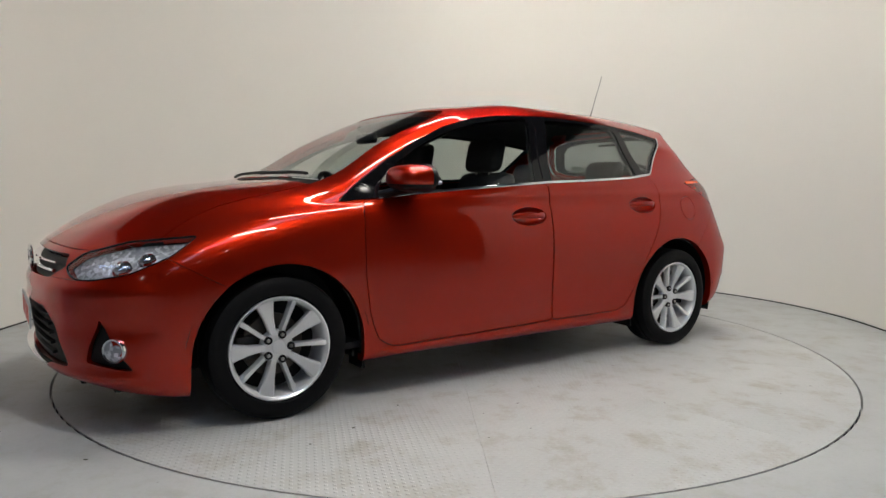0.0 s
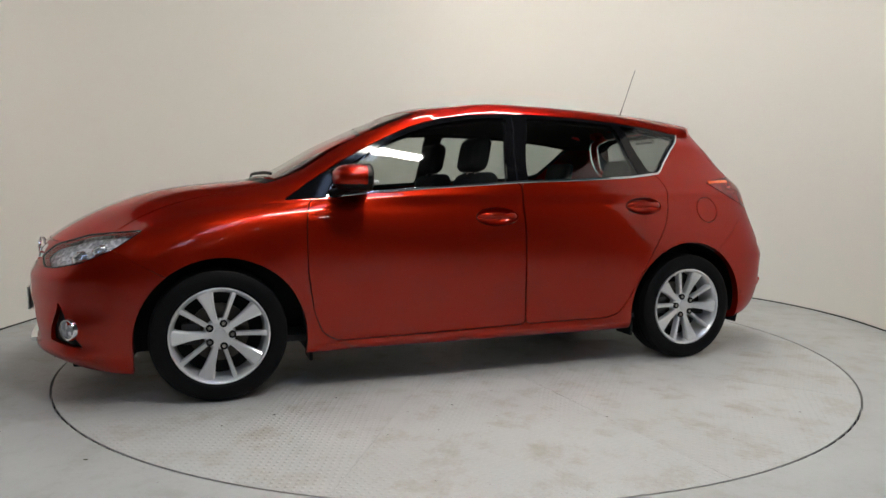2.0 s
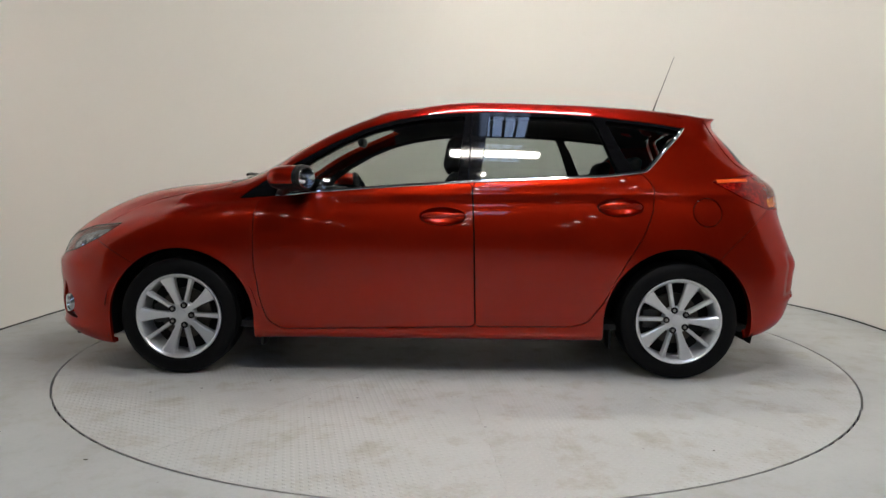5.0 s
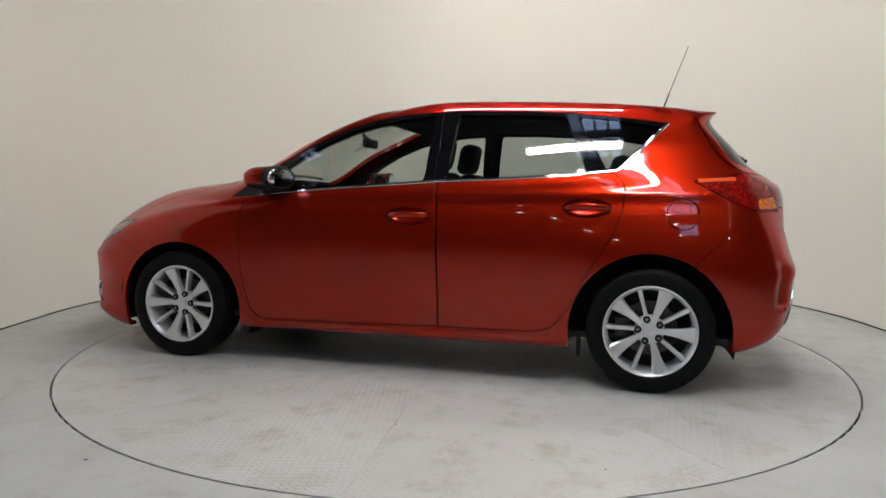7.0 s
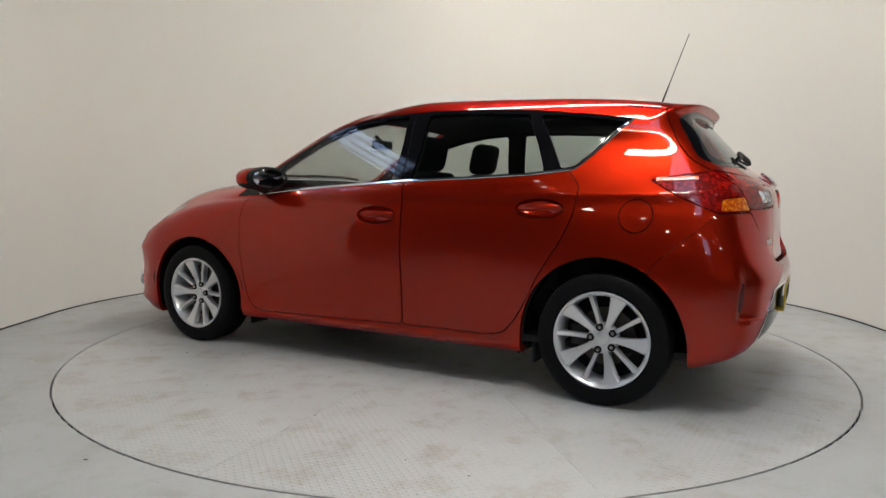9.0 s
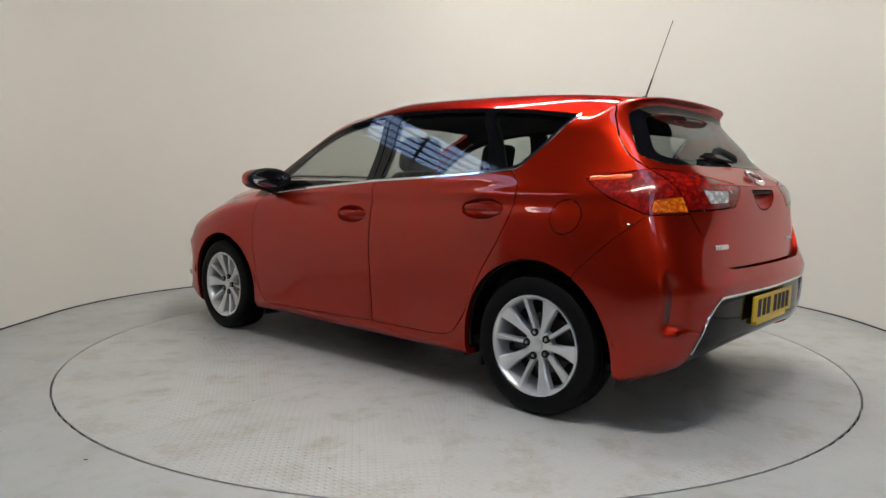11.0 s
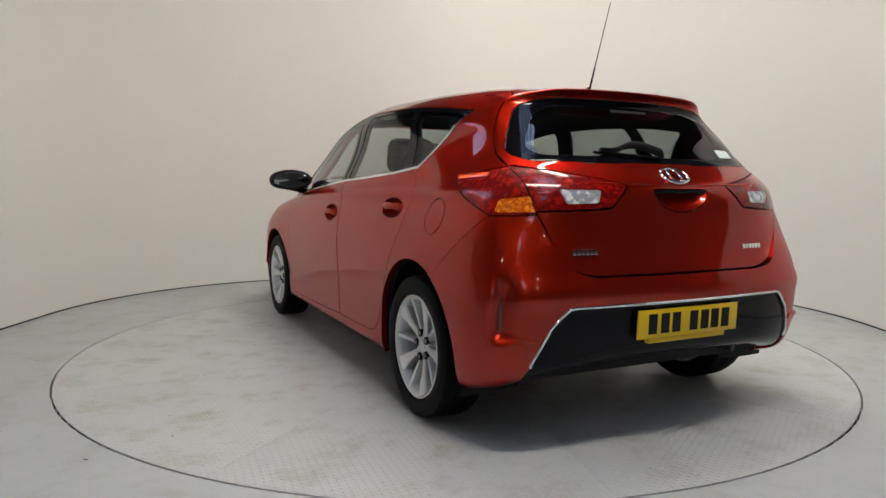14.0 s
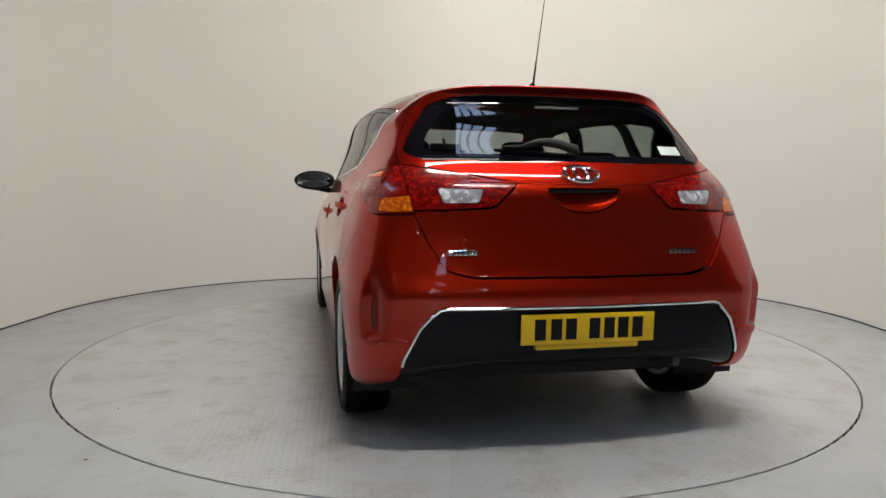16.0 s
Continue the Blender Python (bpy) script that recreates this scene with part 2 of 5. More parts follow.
def build_turntable():
    """Ten sector plates with fine radial joints between them, and a dark rim."""
    root = tagged(new("turntable"), "round grey turntable of painted checker plate flush with the floor", "turntable")
    bm = bmesh.new()
    edge, joint, n = DISC_R - 0.004, 0.0008, 12
    top = []
    for k in range(n + 1):
        a = radians(36 * k / n)
        top.append((edge * math.cos(a), edge * math.sin(a)))
    mid = radians(18)
    shift = Vector((math.cos(mid), math.sin(mid))) * joint / math.sin(mid)
    ring = [(0.0, 0.0)] + top
    va = [bm.verts.new((x + shift.x * (0 if 0 < i else 1), y + shift.y * (0 if 0 < i else 1), 0.0)) for i, (x, y) in enumerate(ring)]
    for i, sign in ((1, 1), (n + 1, -1)):
        d = Vector((-math.sin(0 if i == 1 else radians(36)), math.cos(0 if i == 1 else radians(36)), 0)) * joint * sign
        va[i].co += d
    vb = [bm.verts.new((v.co.x, v.co.y, -0.03)) for v in va]
    bm.faces.new(va)
    for i in range(len(va)):
        j = (i + 1) % len(va)
        bm.faces.new((va[i], vb[i], vb[j], va[j]))
    bmesh.ops.recalc_face_normals(bm, faces=bm.faces)
    first = part("deck_plate", bm, DISC, root, smooth=False, at=pose(0, 0, 0, 0, 0, 58.6))
    for k in range(1, 10):
        ob = new("deck_plate", first.data)
        ob.parent = root
        ob.matrix_local = pose(0, 0, 0, 0, 0, 58.6 + 36 * k)
    bm = bmesh.new()
    lathe(bm, [(DISC_R - 0.02, -0.04), (DISC_R - 0.004, -0.04), (DISC_R - 0.004, -0.006), (DISC_R - 0.02, -0.006)], 128, "Z")
    part("rim", bm, GAP, root)
    return root


# ---- the car's skin ----
# Feature lines of the left half, each from the front middle round the side to the rear middle.
def line(xs, ys, zs):
    return [Vector(p) for p in zip(xs, ys, zs)]


LINES = [
    line((1.98, 1.95, 1.88, 1.78, 1.64, 1.30, 0.93, 0.35, -0.25, -0.80, -1.25, -1.64, -1.78, -1.86, -1.87),
         (0, 0.38, 0.56, 0.69, 0.76, 0.77, 0.76, 0.76, 0.76, 0.76, 0.76, 0.75, 0.68, 0.40, 0),
         (0.19, 0.19, 0.18, 0.165, 0.15, 0.16, 0.185, 0.19, 0.19, 0.19, 0.19, 0.205, 0.25, 0.31, 0.32)),
    line((2.105, 2.07, 1.975, 1.85, 1.66, 1.30, 0.93, 0.35, -0.25, -0.80, -1.25, -1.66, -1.84, -1.95, -1.965),
         (0, 0.40, 0.62, 0.75, 0.815, 0.835, 0.83, 0.83, 0.83, 0.83, 0.835, 0.82, 0.74, 0.42, 0),
         (0.215, 0.215, 0.20, 0.18, 0.16, 0.17, 0.20, 0.205, 0.205, 0.205, 0.21, 0.225, 0.27, 0.335, 0.345)),
    line((2.15, 2.115, 2.015, 1.875, 1.67, 1.30, 0.93, 0.35, -0.25, -0.80, -1.25, -1.68, -1.885, -1.985, -2.0),
         (0, 0.41, 0.645, 0.78, 0.845, 0.865, 0.85, 0.848, 0.848, 0.850, 0.86, 0.85, 0.77, 0.43, 0),
         (0.32, 0.32, 0.32, 0.32, 0.32, 0.32, 0.32, 0.32, 0.32, 0.32, 0.32, 0.34, 0.38, 0.42, 0.43)),
    line((2.165, 2.13, 2.02, 1.87, 1.66, 1.30, 0.93, 0.35, -0.25, -0.80, -1.25, -1.68, -1.895, -1.99, -2.01),
         (0, 0.42, 0.655, 0.785, 0.855, 0.878, 0.858, 0.858, 0.858, 0.862, 0.875, 0.86, 0.785, 0.44, 0),
         (0.49, 0.49, 0.50, 0.52, 0.54, 0.55, 0.55, 0.55, 0.55, 0.55, 0.55, 0.55, 0.555, 0.555, 0.555)),
    line((2.14, 2.095, 1.98, 1.835, 1.64, 1.30, 0.93, 0.35, -0.25, -0.80, -1.25, -1.66, -1.875, -1.98, -2.0),
         (0, 0.42, 0.645, 0.772, 0.842, 0.868, 0.858, 0.860, 0.860, 0.862, 0.866, 0.845, 0.765, 0.44, 0),
         (0.62, 0.62, 0.63, 0.66, 0.69, 0.71, 0.72, 0.72, 0.72, 0.72, 0.72, 0.71, 0.69, 0.665, 0.66)),
    line((2.075, 2.03, 1.92, 1.77, 1.59, 1.30, 0.95, 0.35, -0.25, -0.80, -1.25, -1.61, -1.80, -1.945, -1.965),
         (0, 0.42, 0.60, 0.715, 0.79, 0.832, 0.834, 0.837, 0.838, 0.836, 0.827, 0.806, 0.742, 0.45, 0),
         (0.735, 0.73, 0.725, 0.745, 0.785, 0.825, 0.85, 0.86, 0.87, 0.88, 0.885, 0.89, 0.87, 0.83, 0.825)),
    line((1.66, 1.65, 1.60, 1.51, 1.38, 1.20, 1.00, 0.35, -0.25, -0.80, -1.22, -1.56, -1.755, -1.925, -1.945),
         (0, 0.40, 0.555, 0.645, 0.71, 0.755, 0.782, 0.815, 0.821, 0.816, 0.791, 0.768, 0.712, 0.45, 0),
         (0.941, 0.936, 0.914, 0.893, 0.888, 0.895, 0.905, 0.945, 0.965, 0.98, 0.985, 0.995, 0.995, 0.985, 0.985)),
    line((1.13, 1.12, 1.085, 1.045, 1.015, 0.99, 0.955, 0.35, -0.25, -0.80, -1.20, -1.52, -1.68, -1.80, -1.825),
         (0, 0.36, 0.535, 0.615, 0.668, 0.712, 0.748, 0.794, 0.806, 0.798, 0.748, 0.705, 0.66, 0.44, 0),
         (1.027, 1.024, 1.015, 1.005, 0.995, 0.98, 0.962, 0.985, 1.02, 1.04, 1.08, 1.09, 1.09, 1.085, 1.085)),
    line((0.755, 0.745, 0.71, 0.68, 0.655, 0.63, 0.60, 0.27, -0.25, -0.78, -1.20, -1.46, -1.585, -1.685, -1.705),
         (0, 0.335, 0.50, 0.56, 0.602, 0.635, 0.664, 0.716, 0.728, 0.722, 0.685, 0.650, 0.61, 0.42, 0),
         (1.200, 1.200, 1.200, 1.200, 1.197, 1.190, 1.183, 1.195, 1.21, 1.215, 1.22, 1.22, 1.215, 1.215, 1.215)),
    line((0.32, 0.31, 0.28, 0.26, 0.24, 0.21, 0.17, 0.05, -0.25, -0.78, -1.20, -1.40, -1.498, -1.585, -1.604),
         (0, 0.32, 0.47, 0.515, 0.545, 0.57, 0.592, 0.613, 0.636, 0.630, 0.608, 0.585, 0.545, 0.40, 0),
         (1.404, 1.401, 1.393, 1.388, 1.384, 1.379, 1.372, 1.383, 1.397, 1.382, 1.345, 1.325, 1.345, 1.364, 1.370)),
    line((0.25, 0.24, 0.21, 0.19, 0.17, 0.14, 0.10, -0.01, -0.25, -0.78, -1.20, -1.42, -1.53, -1.615, -1.635),
         (0, 0.28, 0.41, 0.445, 0.465, 0.48, 0.498, 0.52, 0.54, 0.535, 0.515, 0.50, 0.475, 0.36, 0),
         (1.428, 1.426, 1.420, 1.418, 1.417, 1.417, 1.417, 1.430, 1.445, 1.432, 1.405, 1.384, 1.380, 1.389, 1.395)),
    line((0.12, 0.11, 0.09, 0.07, 0.05, 0.03, 0.0, -0.08, -0.25, -0.78, -1.15, -1.34, -1.42, -1.50, -1.52),
         (0, 0.16, 0.24, 0.26, 0.27, 0.28, 0.29, 0.30, 0.31, 0.305, 0.295, 0.28, 0.26, 0.18, 0),
         (1.448, 1.448, 1.447, 1.447, 1.448, 1.449, 1.451, 1.459, 1.468, 1.462, 1.445, 1.425, 1.415, 1.408, 1.408)),
    line((0.0, -0.01, -0.02, -0.04, -0.06, -0.08, -0.10, -0.15, -0.27, -0.75, -1.05, -1.20, -1.28, -1.34, -1.38),
         (0, 0, 0, 0, 0, 0, 0, 0, 0, 0, 0, 0, 0, 0, 0),
         (1.456, 1.457, 1.458, 1.459, 1.460, 1.461, 1.463, 1.468, 1.473, 1.472, 1.46, 1.445, 1.435, 1.428, 1.422)),
]


def spline(knots, values, at):
    """A natural cubic through values (rows) at knots, read at the places at."""
    k, v, at = np.asarray(knots, float), np.asarray(values, float), np.asarray(at, float)
    n = len(k)
    h = np.diff(k)
    a, r = np.zeros((n, n)), np.zeros((n, v.shape[1]))
    a[0, 0] = a[-1, -1] = 1
    for i in range(1, n - 1):
        a[i, i - 1], a[i, i], a[i, i + 1] = h[i - 1], 2 * (h[i - 1] + h[i]), h[i]
        r[i] = 6 * ((v[i + 1] - v[i]) / h[i] - (v[i] - v[i - 1]) / h[i - 1])
    m = np.linalg.solve(a, r)
    i = np.clip(np.searchsorted(k, at, side="right") - 1, 0, n - 2)
    d, e, hh = (k[i + 1] - at)[:, None], (at - k[i])[:, None], h[i][:, None]
    return m[i] * d ** 3 / (6 * hh) + m[i + 1] * e ** 3 / (6 * hh) + (v[i] / hh - m[i] * hh / 6) * d + (v[i + 1] / hh - m[i + 1] * hh / 6) * e


def calm(knots, values, at):
    """A cubic through values that never overshoots them."""
    k, v, at = np.asarray(knots, float), np.asarray(values, float), np.asarray(at, float)
    h = np.diff(k)[:, None]
    d = np.diff(v, axis=0) / h
    m = np.zeros_like(v)
    w1, w2 = 2 * h[1:] + h[:-1], h[1:] + 2 * h[:-1]
    same = d[:-1] * d[1:] > 0
    with np.errstate(divide="ignore", invalid="ignore"):
        m[1:-1] = np.where(same, (w1 + w2) / (w1 / d[:-1] + w2 / d[1:]), 0)
    m[0], m[-1] = d[0], d[-1]
    i = np.clip(np.searchsorted(k, at, side="right") - 1, 0, len(k) - 2)
    t = ((at - k[i]) / h[i, 0])[:, None]
    hh = h[i]
    return (2 * t ** 3 - 3 * t ** 2 + 1) * v[i] + (t ** 3 - 2 * t ** 2 + t) * hh * m[i] + (3 * t ** 2 - 2 * t ** 3) * v[i + 1] + (t ** 3 - t ** 2) * hh * m[i + 1]


def spread(knots, step):
    """Places between knots, no further apart than step, the knots among them; and the knot numbers as fractions."""
    at, number = [], []
    for i in range(len(knots) - 1):
        n = max(2, math.ceil((knots[i + 1] - knots[i]) / step))
        for k in range(n):
            at.append(knots[i] + (knots[i + 1] - knots[i]) * k / n)
            number.append(i + k / n)
    return np.array(at + [knots[-1]]), np.array(number + [len(knots) - 1])


def ease(v, a, b):
    """0 below a, 1 above b, smooth between."""
    t = np.clip((v - a) / (b - a), 0, 1)
    return t * t * (3 - 2 * t)


def hump(v, mid, wide):
    return np.exp(-((v - mid) / wide) ** 2)


def relief(p):
    """Pressed lines and hollows of the panels, as small moves of the skin."""
    x, y, z = p[..., 0], p[..., 1], p[..., 2]
    move = np.zeros_like(p)
    # sill: a rounded step under the doors
    under = ease(x, -0.95, -0.8) * (1 - ease(x, 0.8, 0.9)) * ease(y, 0.7, 0.8)
    move[..., 1] += 0.006 * under * hump(z, 0.235, 0.022)
    # shoulder line through the door handles to the tail lamps
    side = ease(y, 0.60, 0.72) * ease(x, -1.75, -1.55) * (1 - ease(x, 0.3, 0.9))
    move[..., 1] += 0.004 * side * (hump(z, 0.955 + 0.02 * (x + 0.5) * -0.6, 0.022) - 0.8 * hump(z, 0.905 + 0.02 * (x + 0.5) * -0.6, 0.03))
    # the bumper's shelf under the tailgate
    back = 1 - ease(x, -1.85, -1.72)
    move[..., 0] -= 0.014 * back * hump(z, 0.605, 0.05)
    # upright slot at the bumper's corner, sharp outside, soft inside, ending on a ledge
    q = -(x + 1.862) * 0.72 - (y - 0.785) * 0.70
    deep = ease(q, -0.012, 0.006) * (1 - ease(q, 0.008, 0.10)) * ease(z, 0.435, 0.462) * (1 - ease(z, 0.60, 0.69)) * (1 - ease(x, -1.70, -1.66))
    move[..., 0] += 0.034 * deep * 0.7
    move[..., 1] -= 0.034 * deep * 0.7
    lip = hump(q, 0.02, 0.05) * hump(z, 0.425, 0.016) * (1 - ease(x, -1.70, -1.66))
    move[..., 0] -= 0.006 * lip
    move[..., 1] += 0.004 * lip
    # nose: a full upper bumper, a hollow at the fog lamps, a lip at the bottom
    nose = ease(x, 1.72, 1.86)
    shape = 0.012 * hump(z, 0.575, 0.035) - 0.012 * hump(z, 0.44, 0.06) * ease(y, 0.3, 0.5) + 0.016 * hump(z, 0.235, 0.03)
    move[..., 0] += nose * shape
    move[..., 1] += 0.4 * nose * shape * ease(y, 0.3, 0.6)
    return move


def skin():
    """The left half of the car's outer skin as a fine grid, with its normals and its place in the net of lines."""
    g = np.array([[tuple(p) for p in row] for row in LINES])
    nl, nc = g.shape[:2]
    flip = np.array((1, -1, 1))
    wide = np.concatenate([g[:, 2:0:-1] * flip, g, g[:, -2:-4:-1] * flip], axis=1)
    ku = np.concatenate([[0], np.cumsum(np.linalg.norm(np.diff(wide, axis=1), axis=2).mean(0) + 0.03)])
    kv = np.concatenate([[0], np.cumsum(np.linalg.norm(np.diff(g, axis=0), axis=2).mean(1) + 0.01)])
    au, nu = spread(list(ku[2:2 + nc]), 0.022)
    av, nv = spread(list(kv), 0.015)
    along = np.stack([0.35 * spline(ku, wide[i], au) + 0.65 * calm(ku, wide[i], au) for i in range(nl)])
    full = np.stack([spline(kv, along[:, j], av) for j in range(along.shape[1])], axis=1)
    full[:, 0, 1] = full[:, -1, 1] = 0
    full[-1, :, 1] = 0
    full[:, :, 1] = np.maximum(full[:, :, 1], 0)
    full = full + relief(full)
    du, dv = np.gradient(full, axis=1), np.gradient(full, axis=0)
    nn = np.cross(du, dv)
    nn /= np.maximum(np.linalg.norm(nn, axis=2), 1e-9)[:, :, None]
    if nn[len(av) // 3, len(au) // 2, 1] < 0:
        nn = -nn
    nn[:, 0, 1] = nn[:, -1, 1] = 0
    nn[-1, :] = (0, 0, 1)
    bm = bmesh.new()
    nlay = bm.verts.layers.float_vector.new("skin_normal")
    ulay = bm.verts.layers.float_vector.new("net")
    rows = []
    for i in range(len(av)):
        row = []
        for j in range(len(au)):
            v = bm.verts.new(full[i, j])
            v[nlay], v[ulay] = Vector(nn[i, j]).normalized(), Vector((nu[j], nv[i], 0))
            row.append(v)
        rows.append(row)
    for a, b in zip(rows, rows[1:]):
        for k in range(len(a) - 1):
            f = bm.faces.new((a[k], a[k + 1], b[k + 1], b[k]))
            f.normal_update()
            if f.normal.dot(a[k][nlay]) < 0:
                f.normal_flip()
    return bm


def inside(p, poly):
    x, y = p
    c = False
    for (x0, y0), (x1, y1) in zip(poly, poly[1:] + poly[:1]):
        if (y0 > y) != (y1 > y) and x < (x1 - x0) * (y - y0) / (y1 - y0) + x0:
            c = not c
    return c


def rounded(poly, r, n=4):
    """A polygon with its corners rounded off."""
    out = []
    m = len(poly)
    for i in range(m):
        p, a, b = Vector(poly[i]), Vector(poly[i - 1]), Vector(poly[(i + 1) % m])
        da, db = a - p, b - p
        q = min(r, da.length * 0.45, db.length * 0.45)
        s, e = p + da.normalized() * q, p + db.normalized() * q
        for k in range(n + 1):
            t = k / n
            out.append(tuple((1 - t) ** 2 * s + 2 * t * (1 - t) * p + t * t * e))
    return out


def disc(cx, cz, r, n=32):
    return [(cx + r * math.cos(2 * math.pi * k / n), cz + r * math.sin(2 * math.pi * k / n)) for k in range(n)]


SIDE, REAR, FRONT = (0, 2, lambda c, n: n.y > 0.12 and c.y > 0.25), (1, 2, lambda c, n: n.x < -0.12 and c.x < -1.3), (1, 2, lambda c, n: n.x > 0.15 and c.x > 1.6)


def cut(bm, poly, view):
    """Cut the skin's faces along an outline seen from the side, rear or front."""
    i, k, ok = view
    nlay = bm.verts.layers.float_vector["skin_normal"]
    poly = list(poly)
    pad = 0.002
    lo = (min(p[0] for p in poly) - 0.06, min(p[1] for p in poly) - 0.06)
    hi = (max(p[0] for p in poly) + 0.06, max(p[1] for p in poly) + 0.06)
    near = [f for f in bm.faces if ok(f.calc_center_median(), f.verts[0][nlay]) and lo[0] < f.verts[0].co[i] < hi[0] and lo[1] < f.verts[0].co[k] < hi[1]]
    for a, b in zip(poly, poly[1:] + poly[:1]):
        x0, x1, z0, z1 = min(a[0], b[0]) - pad, max(a[0], b[0]) + pad, min(a[1], b[1]) - pad, max(a[1], b[1]) + pad
        hit, rest = [], []
        for f in near:
            if not f.is_valid:
                continue
            us, vs = [v.co[i] for v in f.verts], [v.co[k] for v in f.verts]
            if max(us) >= x0 and min(us) <= x1 and max(vs) >= z0 and min(vs) <= z1:
                hit.append(f)
            else:
                rest.append(f)
        if not hit:
            continue
        no, co = Vector((0, 0, 0)), Vector((0, 0, 0))
        no[i], no[k] = -(b[1] - a[1]), b[0] - a[0]
        co[i], co[k] = a
        if no.length < 1e-9:
            continue
        geom = list({v for f in hit for v in f.verts}) + list({e for f in hit for e in f.edges}) + hit
        got = bmesh.ops.bisect_plane(bm, geom=geom, dist=0.0004, plane_co=co, plane_no=no.normalized())
        near = rest + [g for g in got["geom"] if isinstance(g, bmesh.types.BMFace)]


def in_view(f, poly, view, nlay):
    c = f.calc_center_median()
    n = sum((v[nlay] for v in f.verts), Vector())
    return view[2](c, n.normalized()) and inside((c[view[0]], c[view[1]]), poly)


BELT = [(1.0, 0.921), (0.87, 0.93), (0.59, 0.957), (0.31, 0.98), (0.01, 1.0), (-0.23, 1.017), (-0.6, 1.033), (-0.91, 1.05), (-1.125, 1.075)]
DLO = rounded(BELT + [(-1.362, 1.316), (-1.14, 1.347), (-0.9, 1.37), (-0.64, 1.385), (-0.32, 1.391), (-0.01, 1.376), (0.17, 1.35), (0.35, 1.298), (0.53, 1.214), (0.70, 1.120), (0.88, 1.008)], 0.012, 2)
FRONT_GLASS = rounded([(0.80, 0.952), (0.74, 1.045), (0.60, 1.140), (0.46, 1.218), (0.30, 1.285), (0.15, 1.325), (-0.02, 1.352), (-0.185, 1.364), (-0.145, 1.023), (0.31, 0.99)], 0.02, 3)
REAR_GLASS = rounded([(-0.265, 1.031), (-0.315, 1.366), (-0.60, 1.364), (-0.865, 1.350), (-0.985, 1.064), (-0.6, 1.044)], 0.02, 3)
QUARTER_GLASS = rounded([(-0.925, 1.348), (-1.15, 1.325), (-1.325, 1.298), (-1.13, 1.095), (-1.065, 1.084)], 0.02, 3)
FRONT_DOOR = rounded([(0.875, 0.926), (0.895, 0.88), (0.905, 0.79), (0.903, 0.60), (0.875, 0.40), (0.835, 0.29), (0.76, 0.248), (0.3, 0.255), (-0.245, 0.268), (-0.232, 0.79), (-0.222, 1.014), (0.01, 0.998), (0.31, 0.978), (0.59, 0.955)], 0.03, 3)
REAR_DOOR = rounded([(-0.248, 0.268), (-0.235, 0.79), (-0.225, 1.014), (-0.6, 1.031), (-0.91, 1.048), (-1.11, 1.068), (-1.165, 1.00), (-1.155, 0.88), (-1.11, 0.76), (-1.00, 0.58), (-0.91, 0.40), (-0.83, 0.295), (-0.75, 0.272)], 0.03, 3)
FUEL = disc(-1.432, 0.870, 0.073)
FRONT_ARCH = [(1.665, 0.05)] + [(1.287 + 0.378 * math.cos(math.pi * k / 28), 0.290 + 0.374 * math.sin(math.pi * k / 28)) for k in range(29)] + [(0.909, 0.05)]
REAR_ARCH = [(-0.912, 0.05)] + [(-1.293 + 0.381 * math.cos(math.pi * k / 28), 0.290 + 0.392 * math.sin(math.pi * k / 28)) for k in range(29)] + [(-1.674, 0.05)]
HEAD = rounded([(1.61, 0.788), (1.72, 0.712), (1.86, 0.648), (1.985, 0.618), (2.04, 0.617), (2.055, 0.66), (1.99, 0.715), (1.84, 0.762)], 0.02, 3)
TAIL_SIDE = rounded([(-1.472, 1.030), (-1.59, 1.050), (-1.70, 1.066), (-1.90, 1.082), (-1.90, 0.892), (-1.765, 0.886), (-1.62, 0.948)], 0.015, 3)
TAIL_HATCH = rounded([(0.255, 1.005), (0.48, 1.045), (0.66, 1.073), (0.66, 0.903), (0.50, 0.908), (0.345, 0.918)], 0.012, 3)
BACK_GLASS = rounded([(-0.2, 1.366), (0.30, 1.360), (0.43, 1.348), (0.52, 1.320), (0.60, 1.20), (0.635, 1.125), (0.57, 1.092), (0.30, 1.090), (-0.2, 1.092)], 0.025, 3)
BACK_CLEAR = rounded([(-0.2, 1.338), (0.28, 1.332), (0.40, 1.318), (0.47, 1.29), (0.545, 1.19), (0.568, 1.14), (0.52, 1.118), (-0.2, 1.118)], 0.03, 3)
HATCH = rounded([(-0.2, 0.662), (0.43, 0.664), (0.525, 0.690), (0.585, 0.79), (0.632, 0.90), (0.655, 1.06), (0.662, 1.11), (0.625, 1.22), (0.575, 1.305), (0.54, 1.35), (0.505, 1.42), (-0.2, 1.42)], 0.03, 3)
INSERT = rounded([(-0.2, 0.562), (0.548, 0.556), (0.615, 0.49), (0.668, 0.372), (0.69, 0.28), (0.69, 0.10), (-0.2, 0.10)], 0.03, 3)
AMBER = rounded([(-1.775, 0.945), (-1.92, 0.968), (-1.92, 0.902), (-1.775, 0.898)], 0.01, 2)
GRIP = [(-0.2, 0.984)] + [(0.137 * math.cos(math.pi / 2 * k / 14), 0.984 - 0.082 * math.sin(math.pi / 2 * k / 14)) for k in range(15)] + [(-0.2, 0.902)]
REVERSE = rounded([(0.385, 0.982), (0.545, 0.985), (0.525, 0.932), (0.40, 0.935)], 0.008, 2)
HANDLES = [(-0.073, 0.838), (-0.986, 0.892)]
CUPS = [[(x + 0.118 * math.cos(a), z + 0.046 * math.sin(a)) for a in [2 * math.pi * k / 28 for k in range(28)]] for x, z in HANDLES]
